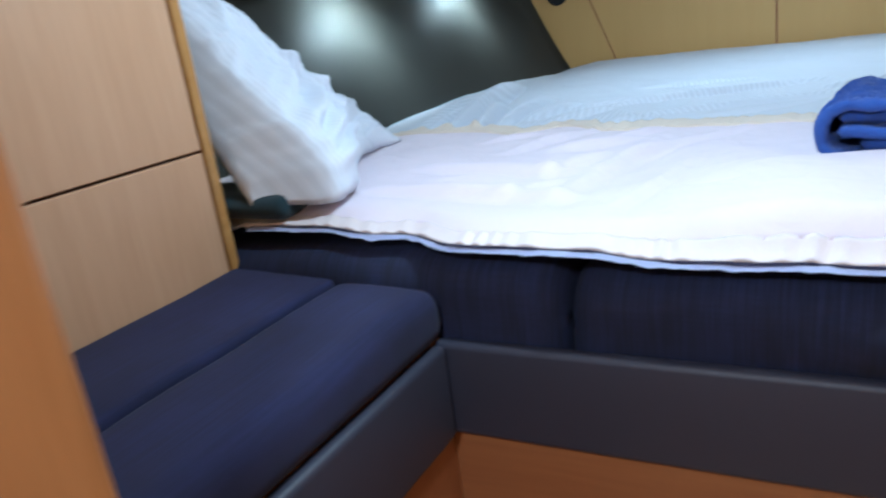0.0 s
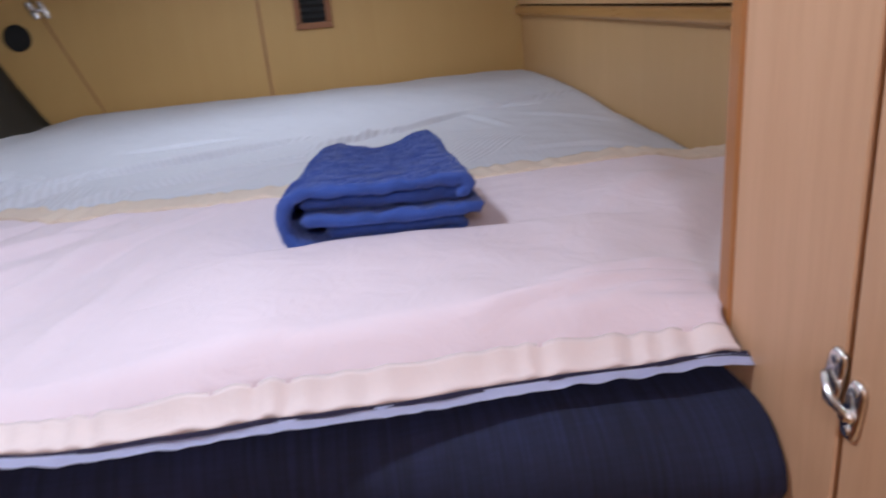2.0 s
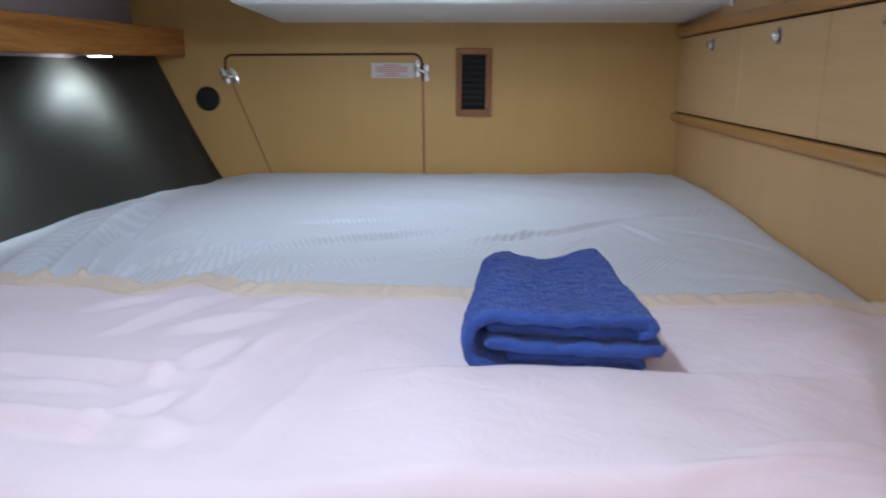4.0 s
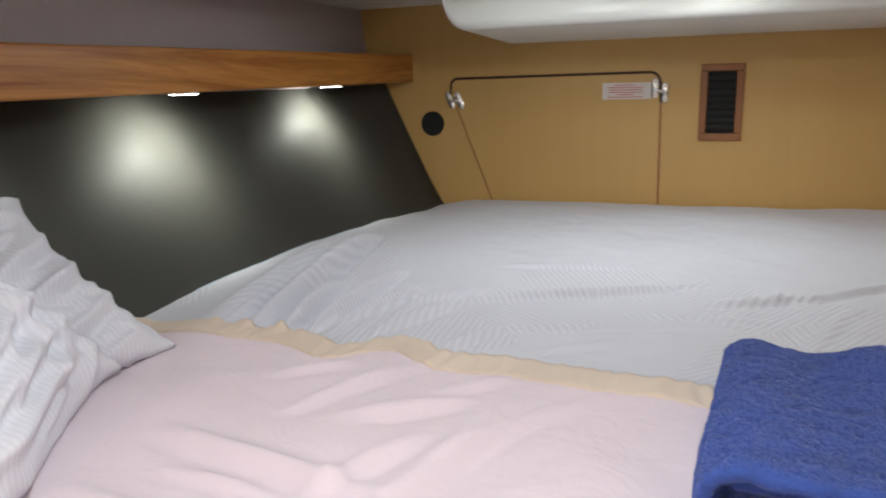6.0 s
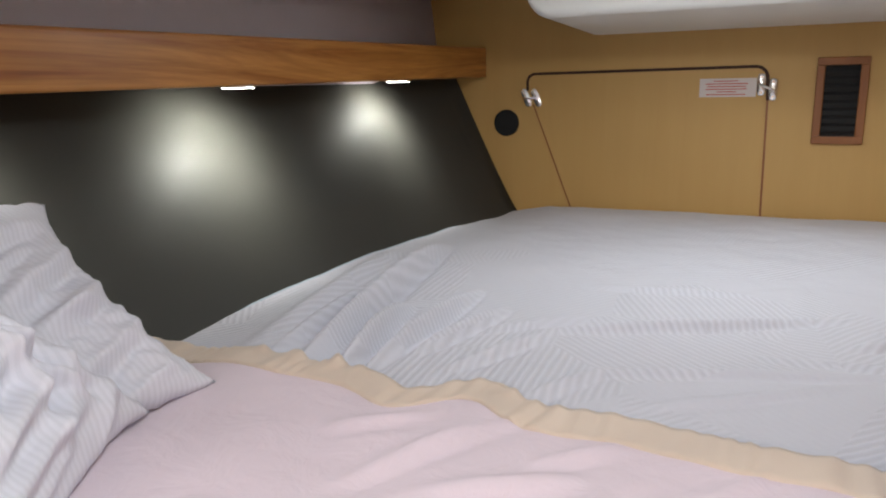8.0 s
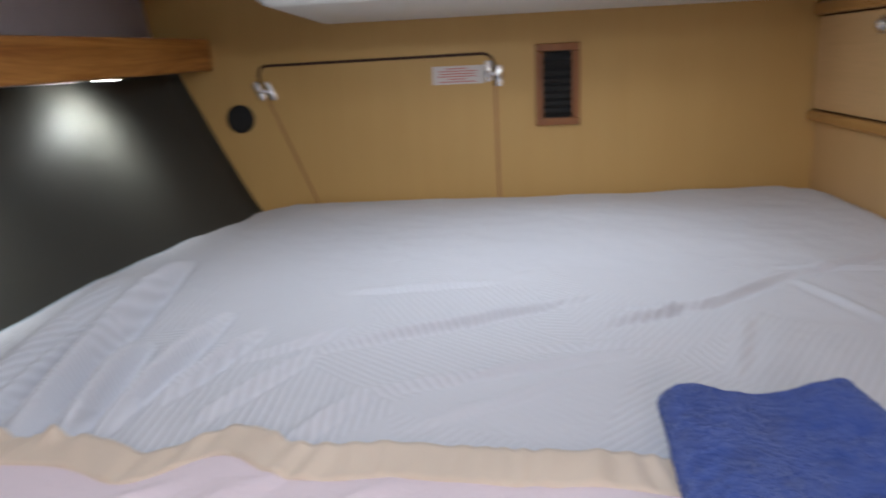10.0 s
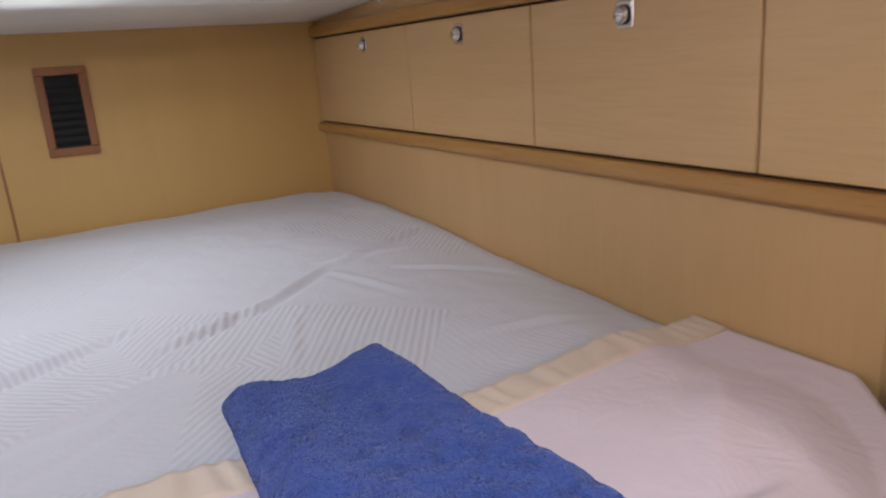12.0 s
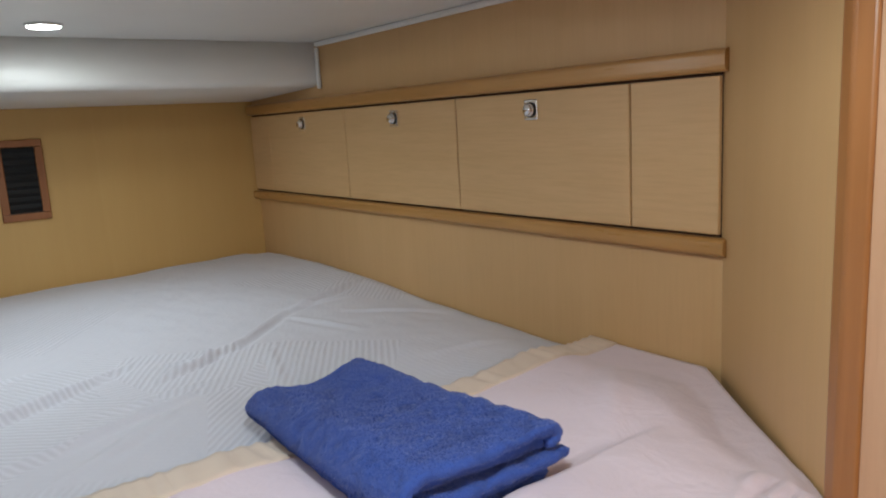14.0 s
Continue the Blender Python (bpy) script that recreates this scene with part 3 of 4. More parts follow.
part("side_panel", box((X_SEAT - 0.03, 0.14, 0), (X_SEAT - 0.012, Y_FRONT + 0.011, 0.80)), BASEWOOD, base)
part("seat_top", box((X_CLOSET, 0.14, 0.80), (X_SEAT - 0.012, Y_FRONT + 0.01, Z_BASE - 0.004)), BASEWOOD, base)


pad = empty("padded_board", (0, Y_FRONT, 0.766), "grey leatherette padded board round the berth step", "padded board")
part("long_pad", skewed(padded((X_SEAT - 0.012, Y_FRONT - 0.010, 0.766), (X_FACE - 0.002, Y_FRONT + 0.0115, Z_BASE))), GREYPAD, pad, "", True)
part("short_pad", padded((X_SEAT - 0.0118, 0.16, 0.766), (X_SEAT + 0.010, Y_FRONT - 0.011, Z_BASE)), GREYPAD, pad, "", True)


def cushion(name, lo, hi, r, material, label, puff=0.006, nseg=5, sub=0.03):
    bm = box(lo, hi, r, nseg)
    bmesh.ops.subdivide_edges(bm, edges=[e for e in bm.edges if e.calc_length() > 0.1], cuts=10, use_grid_fill=True)
    c = [(a + b) / 2 for a, b in zip(lo, hi)]
    hx = [(b - a) / 2 for a, b in zip(lo, hi)]
    for v in bm.verts:
        q = [(v.co[i] - c[i]) / hx[i] for i in range(3)]
        k = (1 - q[0] ** 4) * (1 - q[1] ** 4)
        n = noise.noise(v.co * 9) * 0.003
        v.co.z += (puff * k + n) * (1 if q[2] > 0.2 else 0)
        if abs(q[1]) > 0.7:
            v.co.y += math.copysign(puff * (1 - q[0] ** 4) * (1 - q[2] ** 2), q[1]) + n
    return tagged(mesh(name, bm, material, None, True), label, "cushion", "berth cushions")


cushion("seat_cushion", (X_CLOSET + 0.002, 0.17, Z_BASE - 0.003), (-0.5905, Y_FRONT + 0.010, Z_SEAT - 0.002), 0.010, SEATCLOTH, "navy cloth seat cushion against the tall locker", 0.003)
cushion("seat_cushion", (-0.5875, 0.17, Z_BASE - 0.003), (X_SEAT + 0.004, Y_FRONT + 0.008, Z_SEAT - 0.002), 0.026, SEATCLOTH, "navy cloth seat cushion with rounded front edge", 0.004)


def mattress(x0, x1, y1, z0, z1, r_top, r_left, r_right, bulge, label):
    """A berth cushion lofted along x, round on its front edge, swelling forward by bulge(x)."""
    xs = [x0 + (x1 - x0) * i / 60 for i in range(61)]
    xs = sorted(set(xs + [x0 + r_left * k / 6 for k in range(6)] + [x1 - r_right * k / 6 for k in range(6)]))
    bm, rows = bmesh.new(), []
    for x in xs:
        a, b = min(1.0, (x - x0) / r_left), min(1.0, (x1 - x) / r_right)
        pinch = r_left * (1 - math.sqrt(max(0.0, 1 - (1 - a) ** 2))) + r_right * (1 - math.sqrt(max(0.0, 1 - (1 - b) ** 2)))
        yf, zt, zb = Y_FRONT + 0.0125 + set_back(x) + pinch * 0.6, z1 - pinch * 0.8, z0
        prof = [(y1, zb), (yf + 0.004, zb), (yf, zb + 0.008), (yf, zb + 0.025), (yf, zb + 0.04), (yf, zb + 0.055)]
        prof += [(yf + r_top * (1 - math.cos(t)), zt - r_top * (1 - math.sin(t))) for t in [math.pi / 2 * i / 9 for i in range(10)]]
        prof += [(yf + r_top + 0.04, zt), (yf + 0.3, zt), (y1, zt)]
        row = []
        for y, z in prof:
            w = noise.noise(Vector((x * 9, y * 9, z * 14))) * 0.0035 + noise.noise(Vector((x * 26, y * 20, z * 20))) * 0.0012
            joint = min(x - x0, x1 - x)
            w += 0.004 * ease((0.16 - joint) / 0.14) * noise.noise(Vector((x * 14, y * 10, z * 46)))
            near = ease((yf + 0.2 - y) / 0.2)
            row.append(bm.verts.new((x, y - near * (bulge(x) * ease((z - zb - 0.018) / 0.045) + w), z + w * (1 if z > zb + 0.05 else 0))))
        rows.append(row)
    n = len(rows[0])
    for p, q in zip(rows, rows[1:]):
        for i in range(n):
            bm.faces.new((p[i], p[(i + 1) % n], q[(i + 1) % n], q[i]))
    bm.faces.new(rows[0]), bm.faces.new(rows[-1][::-1])
    return tagged(mesh("mattress", bm, DENIM, None, True), label, "cushion", "berth cushions")


mattress(-1.04, -0.2815, 2.82, Z_BASE - 0.030, 0.994, 0.045, 0.02, 0.050, lambda x: 0.0, "dark navy denim berth cushion, shorter part")
mattress(-0.2790, 0.3455, 2.82, Z_BASE - 0.030, 0.992, 0.050, 0.056, 0.006, lambda x: 0.096 * ease((x + 0.15) / 0.50), "dark navy denim berth cushion, longer part")
bm = prism([(0.354, 0.83), (0.40, 0.86), (0.60, 1.06), (0.632, 1.12), (0.632, 2.82), (0.354, 2.82)], Z_BASE - 0.030, 1.000, 0.015, 3)
tagged(mesh("mattress", bm, DENIM), "dark navy denim berth infill cushion along the lockers", "cushion", "berth cushions")


# ---- bed linen ----
def bed_right(y):
    if y > 1.092:
        return X_LOCK - 0.003
    if y > 0.797:
        return 0.378 + 0.275 * (y - 0.797) / 0.295 - 0.005
    return 0.341 + 0.028 * ease((y - 0.752) / 0.044)


def bed_left(y):
    a, b = X_CLOSET + 0.006, hull_x(y, 1.03) + 0.006
    return a + (b - a) * ease((y - 0.736) / 0.10)


CREASES = [
    (-0.50, 1.63, -0.04, 1.89, 0.014, 0.009), (-0.06, 1.745, 0.16, 1.86, 0.013, 0.008), (0.10, 1.81, 0.33, 2.02, 0.011, 0.009),
    (0.30, 1.99, 0.64, 2.16, 0.012, 0.008), (0.30, 2.04, 0.52, 2.02, 0.008, 0.007),
    (-0.745, 1.33, -0.915, 2.16, 0.046, 0.014), (-0.680, 1.34, -0.750, 1.68, 0.036, 0.010), (-0.655, 1.38, -0.672, 1.82, 0.028, 0.009),
    (-0.625, 1.46, -0.580, 1.74, 0.020, 0.008), (-0.815, 1.35, -0.900, 1.80, 0.024, 0.011), (-0.885, 1.38, -1.00, 2.05, 0.018, 0.020),
    (-0.56, 1.42, -0.47, 1.64, 0.012, 0.010), (-0.60, 1.60, -0.40, 1.76, 0.008, 0.010), (-0.40, 1.50, 0.02, 1.66, 0.008, 0.009), (-0.50, 1.93, -0.20, 1.98, 0.006, 0.011),
    (0.31, 1.98, 0.38, 1.74, 0.005, 0.009), (0.42, 1.92, 0.62, 1.75, 0.005, 0.010), (0.35, 1.50, 0.62, 1.48, 0.004, 0.011), (-0.02, 1.84, 0.12, 1.80, 0.006, 0.007),
    (0.10, 1.55, 0.18, 1.78, 0.004, 0.010), (-0.30, 1.42, -0.05, 1.60, 0.005, 0.009), (-0.44, 1.36, -0.36, 1.52, 0.009, 0.010), (-0.20, 1.66, 0.06, 1.69, 0.005, 0.009),
]


HULL_Z = [(0.7, 1.006), (1.4, 1.007), (1.57, 1.016), (1.75, 1.025), (2.0, 1.028), (2.39, 1.017), (2.86, 0.988)]
LOCK_Z = [(0.7, 1.000), (1.25, 1.002), (1.47, 1.006), (1.68, 1.013), (1.86, 1.019), (2.0, 1.027), (2.2, 1.041), (2.46, 1.046), (2.86, 1.038)]
BACK_Z = [(-1.06, 0.982), (-0.99, 0.997), (-0.86, 1.022), (-0.57, 1.027), (-0.2, 1.026), (0.19, 1.033), (0.5, 1.040), (0.62, 1.040), (0.66, 1.034)]


def along(points, t):
    """Height of a soft edge that passes through a few heights."""
    for (a, p), (b, q) in zip(points, points[1:]):
        if t <= b:
            return p + (q - p) * max(0.0, min(1.0, (t - a) / (b - a)))
    return points[-1][1]


def bed_z(x, y):
    """Top of the linen: soft, sinking or rising towards the walls, with long creases."""
    xa, xb, yb_ = bed_left(y), bed_right(y), Y_BULK - 0.008
    z = Z_BED + 0.004 + 0.008 * noise.noise(Vector((x * 2.2, y * 2.2, 0.3)))
    z += 0.012 * math.exp(-((x - 0.2) / 0.9) ** 2 - ((y - 2.5) / 0.4) ** 2)
    z += (along(HULL_Z, y) - z) * (1 - ease((x - xa) / 0.30))
    z += (along(LOCK_Z, y) - z) * (1 - ease((xb - x) / 0.17)) * ease((y - 0.82) / 0.14)
    z += (along(BACK_Z, x) - z) * (1 - ease((yb_ - y) / 0.22))
    z -= 0.006 * (1 - ease(min(xb - x, yb_ - y) / 0.03)) + 0.03 * max(0.0, 1 - math.hypot(xb - x, Y_BULK - y) / 0.09)
    z += 0.0035 * noise.noise(Vector((x * 7, y * 7, 1.3))) + 0.0016 * noise.noise(Vector((x * 19, y * 19, 2.3)))
    for c in CREASES:
        z += fold(x, y, *c)
    return z


def coverlet(u, v):
    y = 1.26 + (Y_BULK - 0.008 - 1.26) * v
    x = bed_left(y) + (bed_right(y) - bed_left(y)) * u
    return (x, y, bed_z(x, y))


def tube(points, r, segs=8):
    """A round cord along a line."""
    bm, rows = bmesh.new(), []
    for i, p in enumerate(points):
        t = (Vector(points[min(len(points) - 1, i + 1)]) - Vector(points[max(0, i - 1)])).normalized()
        a = t.orthogonal().normalized()
        b = t.cross(a)
        rows.append([bm.verts.new(Vector(p) + (a * math.cos(q) + b * math.sin(q)) * r) for q in [2 * math.pi * k / segs for k in range(segs)]])
    for p, q in zip(rows, rows[1:]):
        for k in range(segs):
            bm.faces.new((p[k], p[(k + 1) % segs], q[(k + 1) % segs], q[k]))
    bm.faces.new(rows[0][::-1]), bm.faces.new(rows[-1])
    return bm


spread_cover = empty("coverlet", (-0.2, 2.0, Z_BED), "white quilted coverlet with woven ribbed patches, rumpled", "bedspread")
part("top", sheet(340, 220, coverlet, 0.012), COVER, spread_cover, "", True)
edge_line = [coverlet(0.0, k / 60) for k in range(61)]
part("edge_piping", tube([(x + 0.003, y, z - 0.003) for x, y, z in edge_line], 0.0045), PIPING, spread_cover, "pale blue piped edge", True)


def back_edge(x):
    return 1.365 + 0.035 * math.exp(-((x + 0.475) / 0.045) ** 2) - 0.03 * math.exp(-((x + 0.56) / 0.05) ** 2) - 0.045 * math.exp(-((x - 0.2) / 0.28) ** 2) + 0.008 * noise.noise(Vector((x * 9, 0, 5)))


def front_edge(x):
    return 0.722 + 0.034 * ease((-0.46 - x) / 0.16) + 0.010 * noise.noise(Vector((x * 4, 2, 5))) + 0.03 * math.exp(-((x + 0.49) / 0.05) ** 2) + 0.007 * ease((x - 0.05) / 0.2) * ease((0.40 - x) / 0.1)


PINK_CREASES = [
    (-0.64, 1.03, -0.30, 0.98, 0.018, 0.014), (-0.64, 0.89, -0.28, 0.86, 0.018, 0.015), (-0.34, 0.80, -0.26, 1.25, 0.016, 0.018),
    (-0.45, 1.12, -0.30, 1.22, 0.014, 0.013), (0.14, 0.775, 0.37, 0.83, 0.011, 0.007), (0.26, 0.79, 0.36, 0.80, 0.008, 0.006), (0.30, 0.84, 0.37, 0.86, 0.009, 0.008),
    (-0.25, 0.78, -0.18, 1.1, 0.009, 0.012), (-0.40, 0.95, -0.33, 1.12, 0.014, 0.011), (-0.52, 1.10, -0.44, 1.30, 0.012, 0.011), (-0.30, 1.05, -0.20, 1.25, 0.011, 0.011),
    (-0.60, 1.20, -0.50, 1.28, 0.009, 0.010), (0.30, 1.02, 0.52, 1.20, 0.007, 0.016), (-0.36, 1.22, -0.28, 1.30, 0.011, 0.010), (-0.42, 0.84, -0.33, 0.97, 0.010, 0.010),
    (-0.48, 1.20, -0.40, 1.32, 0.010, 0.009), (-0.22, 1.18, -0.14, 1.30, 0.008, 0.010), (-0.56, 0.96, -0.42, 0.95, 0.009, 0.009), (0.20, 0.81, 0.37, 0.87, 0.007, 0.008),
]


def pink_z(x, y):
    z = bed_z(x, max(y, 0.80)) + 0.013 + 0.003 * noise.noise(Vector((x * 11, y * 11, 4)))
    z += 0.020 * ease((1.008 - y) / 0.012) * ease((x + 0.22) / 0.2) * ease((0.40 - x) / 0.16)
    for c in PINK_CREASES:
        z += 0.7 * fold(x, y, *c)
    z += 0.016 * math.exp(-((x - 0.40) / 0.11) ** 2 - ((y - 1.10) / 0.13) ** 2)
    f = front_edge(x)
    z = max(z, 1.030) - (0.018 + 0.008 * ease((x + 0.35) / 0.2) + 0.019 * ease((x + 0.24) / 0.2) * ease((0.36 - x) / 0.12)) * (1 - ease((y - f) / 0.06)) ** 1.3
    return z


def spread(v0, v1, lift=0.0):
    def place(u, v):
        k = v0 + (v1 - v0) * v
        x0 = X_CLOSET + 0.012 + (X_FACE - 0.01 - X_CLOSET) * u
        y = front_edge(x0) + (back_edge(x0) - front_edge(x0)) * k
        x = bed_left(y) + (bed_right(y) - bed_left(y)) * u
        y = front_edge(x) + (back_edge(x) - front_edge(x)) * k
        ruffle = 0.0028 * math.sin(x * 190 + 9 * noise.noise(Vector((x * 11, y * 4, 0)))) * (0.5 + noise.noise(Vector((x * 17, 0, 1)))) if lift else 0.0
        return (x, y, pink_z(x, y) + lift + ruffle)
    return place


quilt = empty("folded_sheet", (-0.2, 1.0, Z_BED), "pale pink sheet folded back with beige satin borders", "bed sheet")
part("field", sheet(180, 100, spread(0.033, 0.915), 0.005), PINK, quilt, "pale pink cotton", True)
part("border", sheet(320, 8, spread(0.9, 1.0, 0.003), 0.009), BEIGE, quilt, "beige satin border", True)
part("border", sheet(320, 8, spread(0.0, 0.036, 0.0015), 0.0045), PALE_BEIGE, quilt, "beige satin border", True)


def hem(y_off, top, low, wave, material, name, label):
    """A thin cloth edge that hangs just under the front border."""
    def place(u, v):
        x = X_CLOSET + 0.014 + (X_FACE - 0.014 - X_CLOSET) * u
        w = noise.noise(Vector((x * 7, wave, 3))) + 0.6 * noise.noise(Vector((x * 23, wave, 9)))
        z = pink_z(x, front_edge(x) + 0.001)
        w2 = noise.noise(Vector((x * 60, wave, 1))) + 0.6 * noise.noise(Vector((x * 14, wave, 8)))
        drop = top + (low - top) * (1 - v) * max(0.25, 0.8 + 0.45 * w + 0.4 * w2)
        return (x, front_edge(x) + y_off + 0.003 * w - (0.004 + 0.5 * low) * (1 - v), z - drop)
    bm = sheet(420, 3, place)
    bmesh.ops.solidify(bm, geom=list(bm.faces), thickness=0.002)
    part(name, bm, material, quilt, label, True)


hem(0.001, 0.0008, 0.0032, 1.0, NAVY, "piping", "dark navy piping")
hem(-0.003, 0.0022, 0.0075, 2.0, LILAC, "lining", "lilac lining edge")


def pillow(name, p0, p1, t1, t0, thick, label, seed, crumple, belly, pinch, folds):
    """A soft pillow on four corners (bottom p0-p1, top t0-t1), crumpled towards its lower edge."""
    p0, p1, t0, t1 = Vector(p0), Vector(p1), Vector(t0), Vector(t1)
    out_n = (p1 - p0).cross((t0 + t1 - p0 - p1)).normalized()
    if out_n.x < 0:
        out_n = -out_n
    n = 84
    bm = bmesh.new()
    for s in (1, -1):
        g = []
        for j in range(n + 1):
            row = []
            for i in range(n + 1):
                u, v = i / n, j / n
                a, b = 2 * u - 1, 2 * v - 1
                a2 = a * (1 - (pinch if a > 0 else 0.03) * (1 - b * b) * abs(a) ** 3)
                b2 = b * (1 - (0.05 if b > 0 else -0.06) * (1 - a * a) * abs(b) ** 3)
                uu, vv = 0.5 + a2 / 2, 0.5 + b2 / 2
                q = (p0.lerp(p1, uu)).lerp(t0.lerp(t1, uu), vv)
                q = q + Vector((belly * (ease(u / 0.1) if u < 0.1 else 1 - ease((u - 0.1) / 0.8)) * (1 - v) ** 1.5, 0, 0))
                body = max(0.0, (1 - a ** 4) * (1 - b ** 4)) ** 0.6
                w = Vector((u * 3.2 + seed, v * 3.2, seed))
                ridge = 1 - abs(noise.noise(Vector((u * 1.6 + v * 1.5 + seed, v * 5.0 - u * 1.8 + 0.5 * math.sin(u * 4), seed)))) * 2.4
                ridge2 = 1 - abs(noise.noise(Vector((u * 3 + v * 2 + seed, v * 10 - u * 5, seed + 4)))) * 2.4
                low = max(0.0, 0.95 - v) ** 0.8
                ridge3 = 1 - abs(noise.noise(Vector((u * 7 - v * 3 + seed, v * 17 + u * 4, seed + 8)))) * 2.6
                ridge4 = (1 - abs(noise.noise(Vector((u * 5 + v * 8, v * 4 - u * 6, seed + 5)))) * 3.0) * (0.4 + 0.6 * low)
                wr = 0.016 * noise.noise(w) + crumple * ((0.020 * ridge + 0.010 * ridge2 + 0.005 * ridge3) * low + 0.004 * ridge4)
                wr += sum(fold(u, v, *c) for c in folds)
                z_edge = 0.010 * noise.noise(Vector((u * 8, v * 8, seed + 2))) * (1 - body)
                row.append(bm.verts.new(q + out_n * s * (thick / 2 * body + (wr * body ** 0.6 if s > 0 else 0)) + Vector((0, 0, abs(z_edge)))))
            g.append(row)
        for j in range(n):
            for i in range(n):
                bm.faces.new((g[j][i], g[j][i + 1], g[j + 1][i + 1], g[j + 1][i]))
    bmesh.ops.remove_doubles(bm, verts=bm.verts, dist=0.0004)
    return tagged(mesh(name, bm, PILLOWCASE, None, True), label, "pillow", "pillows by the hull")


CASE_FOLDS = [
    (0.45, 0.08, 1.02, 0.34, 0.016, 0.030), (0.40, 0.22, 0.98, 0.52, 0.018, 0.032), (0.45, 0.42, 0.98, 0.70, 0.016, 0.030), (0.35, 0.60, 0.92, 0.88, 0.014, 0.034),
    (0.62, 0.02, 1.05, 0.14, 0.010, 0.022), (0.55, 0.34, 0.86, 0.40, 0.010, 0.018), (0.50, 0.54, 0.80, 0.74, 0.010, 0.018), (0.15, 0.30, 0.55, 0.62, 0.012, 0.035),
]
SLUMP_FOLDS = [
    (0.02, 0.08, 0.80, 0.14, 0.016, 0.022), (0.00, 0.14, 0.88, 0.26, 0.020, 0.026), (0.05, 0.20, 0.92, 0.40, 0.018, 0.026), (0.10, 0.32, 0.90, 0.56, 0.014, 0.030),
    (0.62, 0.06, 0.78, 0.66, 0.018, 0.026), (0.84, 0.10, 0.72, 0.60, 0.014, 0.020), (0.25, 0.16, 0.60, 0.30, 0.012, 0.014), (0.30, 0.04, 0.70, 0.08, 0.010, 0.014), (0.20, 0.60, 0.70, 0.86, 0.010, 0.040),
]
pillow("pillow", (-0.87, 0.90, 1.056), (-0.798, 1.248, 1.044), (-1.080, 1.240, 1.264), (-1.125, 0.85, 1.31), 0.06, "white striped cotton pillow leaning on the dark hull liner", 3.1, 0.9, 0.0, 0.24, CASE_FOLDS)
pillow("pillow", (-0.745, 0.745, 1.053), (-0.800, 1.142, 1.048), (-0.890, 0.865, 1.36), (-0.985, 0.790, 1.39), 0.11, "white striped cotton pillow propped on another pillow", 8.4, 0.9, 0.125, 0.06, SLUMP_FOLDS)
bm = cushion("throw_cushion", (-0.95, 0.748, 1.030), (-0.690, 0.850, 1.066), 0.016, TEAL, "flat dark teal cushion tucked under the pillows", 0.004)


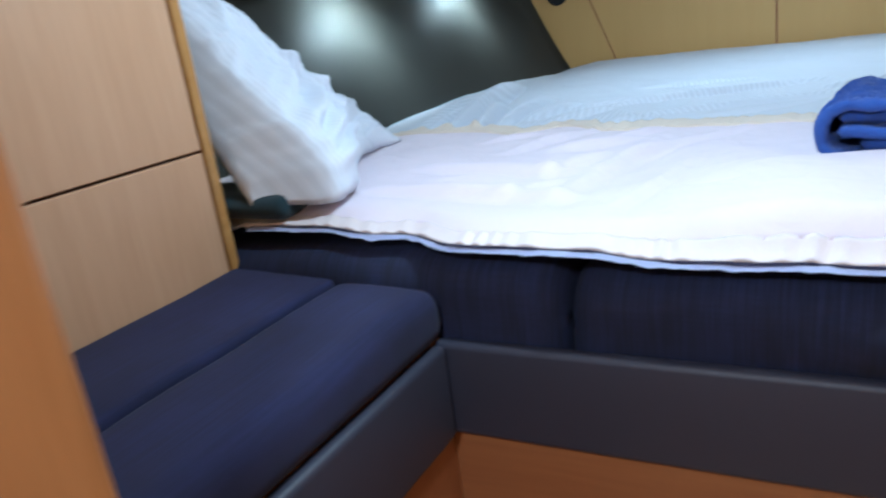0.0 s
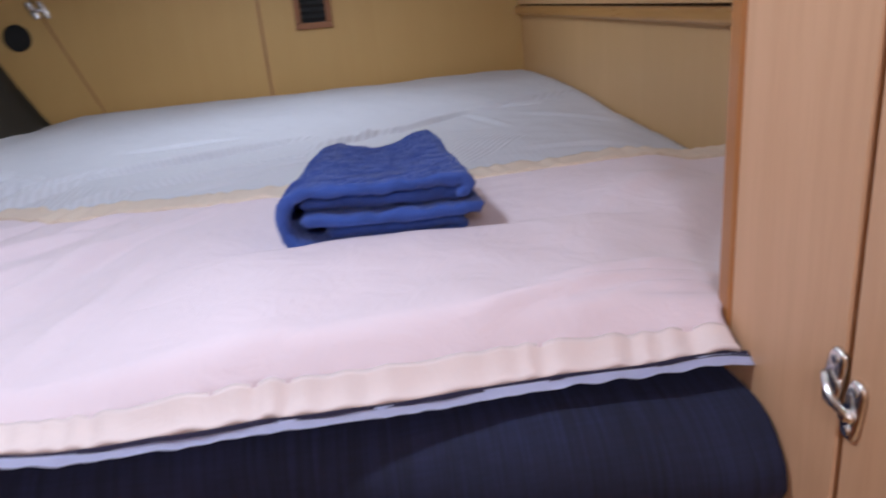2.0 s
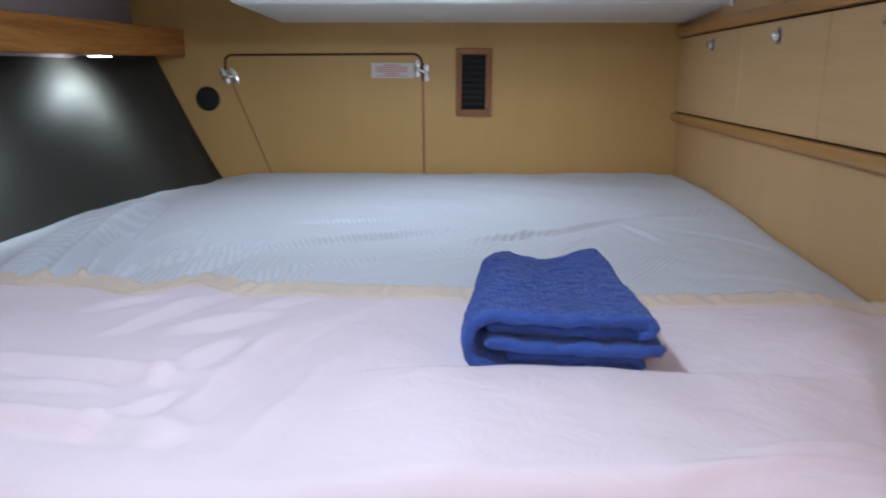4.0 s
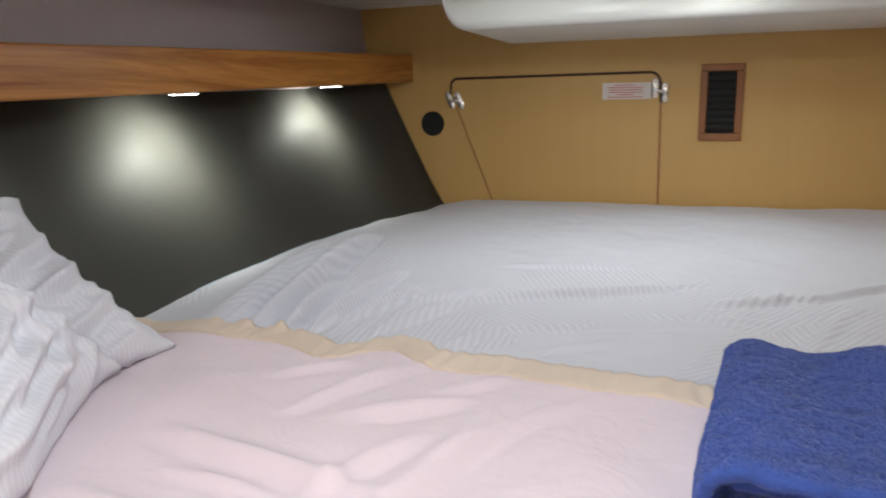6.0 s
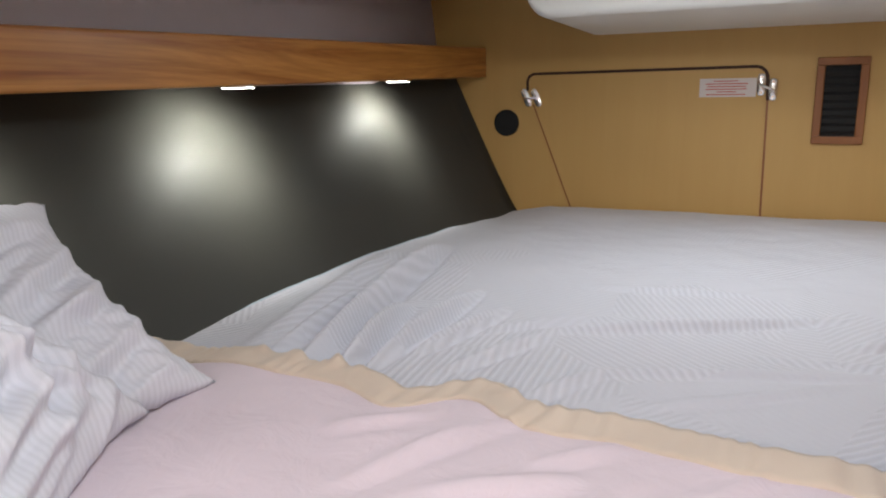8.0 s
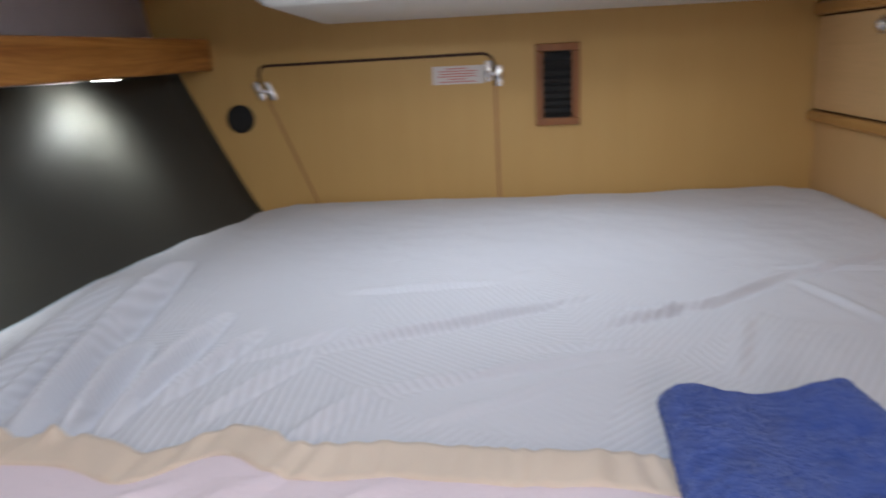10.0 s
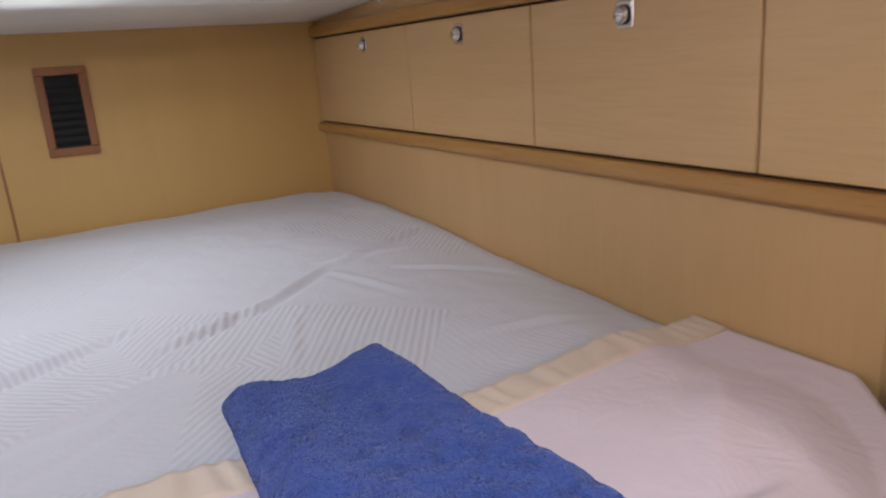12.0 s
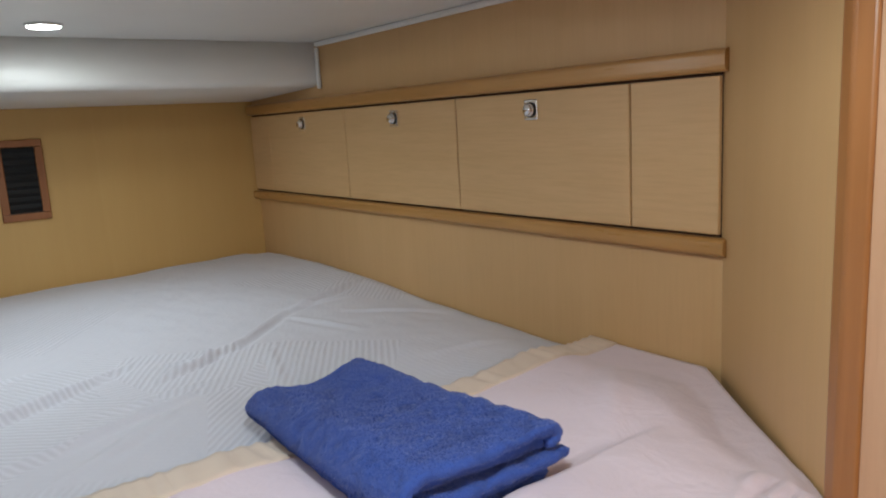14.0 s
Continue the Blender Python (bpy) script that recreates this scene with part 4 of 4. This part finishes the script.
# ---- folded towel ----
def towel():
    """A bath towel folded in five layers: a thick outer wrap, inner folds, and a nap of short loops."""
    y0, y1, zb = 0.998, 1.418, 1.038
    h = 0.0088

    def ribbon(path, half):
        pts = [Vector(p) for p in path]
        dense = []
        for a, b in zip(pts, pts[1:]):
            k = max(1, int((b - a).length / 0.005))
            dense += [a.lerp(b, i / k) for i in range(k)]
        dense.append(pts[-1])
        left, right = [], []
        for i, p in enumerate(dense):
            t = (dense[min(len(dense) - 1, i + 1)] - dense[max(0, i - 1)]).normalized()
            q = Vector((-t.y, t.x)) * half
            left.append(p + q), right.append(p - q)
        t0, t1 = (dense[0] - dense[1]).normalized() * half, (dense[-1] - dense[-2]).normalized() * half
        return left, right, dense[0] + t0 * 0.8, dense[-1] + t1 * 0.8

    bend = [(0.030 + 0.0365 * math.cos(radians(a)), 0.0470 + 0.0370 * math.sin(radians(a))) for a in range(90, 271, 15)]
    strips = [
        ([(0.206, 0.0672), (0.214, 0.0745), (0.206, 0.0835), (0.12, 0.0838)] + bend + [(0.11, 0.0100), (0.198, 0.0105)], h),
        ([(0.203, 0.0655), (0.10, 0.0640), (0.024, 0.0645)], h),
        ([(0.224, 0.0480), (0.16, 0.0455), (0.07, 0.0455), (0.022, 0.0475)], h * 0.95),
        ([(0.196, 0.0140), (0.206, 0.0210), (0.196, 0.0290), (0.13, 0.0275), (0.050, 0.0280)], h * 0.95),
    ]
    n = 52

    def warp(p, k):
        x, z = p.x, p.y
        q = z / 0.095
        y = y0 + (y1 - y0) * k
        low = 0.925 - 0.39 * k
        sag = -0.010 * q * math.exp(-((x - 0.11) / 0.05) ** 2) * (0.3 + k) + 0.012 * q * ease((k - 0.5) * 2.0) * math.exp(-((x - 0.19) / 0.045) ** 2)
        x2 = x * (0.925 - 0.09 * k) + 0.022 * k + 0.004 * noise.noise(Vector((x * 14, k * 3, z * 30))) - 0.025
        endy = 0.006 * noise.noise(Vector((x * 12, z * 45, 2.0))) + 0.010 * (q - 0.5) * (-1 if k < 0.5 else 0.4) * (1 - 2 * min(k, 1 - k))
        c = Vector((x2, y + endy - 0.06 * (x - 0.1), zb + z * low + sag))
        return c + Vector((0, 0, 1)) * (noise.noise(c * 28) * 0.004 * q + noise.noise(c * 55) * 0.0028 + noise.noise(c * 130) * 0.0018) + Vector((noise.noise(c * 60 + Vector((9, 0, 0))) * 0.0016, 0, 0))

    bm = bmesh.new()
    steps = [0, 0.006, 0.014, 0.024] + [0.04 + 0.92 * i / (n - 8) for i in range(n - 7)] + [0.976, 0.986, 0.994, 1]
    for number, (path, half) in enumerate(strips):
        cols = []
        for k in steps:
            e = min(k, 1 - k) * (y1 - y0)
            r = half * (0.45 + 0.55 * math.sqrt(max(0.0, 1 - (1 - min(1.0, e / 0.012)) ** 2)))
            left, right, e0, e1 = ribbon(path, r)
            shift = Vector((0, (0.0, 0.012, -0.004, 0.010)[number] * (1 - 2 * k), 0))
            cols.append([bm.verts.new(warp(p, k) + shift) for p in left + [e1] + right[::-1] + [e0]])
        m, c = len(cols[0]), len(left)
        for a, b in zip(cols, cols[1:]):
            for i in range(m):
                bm.faces.new((a[i], a[(i + 1) % m], b[(i + 1) % m], b[i]))
        for row in (cols[0], cols[-1]):
            top, low = row[:c], row[c + 1:2 * c + 1][::-1]
            for i in range(c - 1):
                bm.faces.new((top[i], top[i + 1], low[i + 1], low[i]))
            bm.faces.new((top[-1], row[c], low[-1])), bm.faces.new((top[0], low[0], row[-1]))
    bmesh.ops.recalc_face_normals(bm, faces=bm.faces)
    rng = random.Random(4)
    spots = []
    for f in bm.faces:
        v = f.verts
        for _ in range(int(f.calc_area() * 520000 + rng.random())):
            a, b = rng.random(), rng.random()
            p = v[0].co.lerp(v[1].co, a).lerp((v[3].co if len(v) > 3 else v[2].co).lerp(v[2].co, a), b)
            spots.append((p, f.normal.copy()))
    t = empty("towel", (0.09, 1.2, zb), "folded royal blue terry towel lying on the pink sheet", "towel")
    part("cloth", bm, TERRY, t, "", True)
    verts, faces = [], []
    for p, nn in spots:
        d = (nn + Vector((rng.uniform(-1, 1), rng.uniform(-1, 1), rng.uniform(-1, 1))) * 0.8).normalized() * rng.uniform(0.0006, 0.0014)
        s = nn.orthogonal().normalized()
        s.rotate(Matrix.Rotation(rng.uniform(0, 6.28), 3, nn))
        s *= 0.0006
        k = len(verts)
        verts += [p - s, p + s, p + d + s * 0.4, p + d - s * 0.4]
        faces.append((k, k + 1, k + 2, k + 3))
    me = bpy.data.meshes.new("terry_nap")
    me.from_pydata(verts, [], faces)
    me.materials.append(TERRY)
    pile = new("terry_nap", me)
    pile.parent = t
    pile.matrix_parent_inverse = t.matrix_world.inverted()
    tagged(pile, "short terry loops", kind="stuff")


towel()
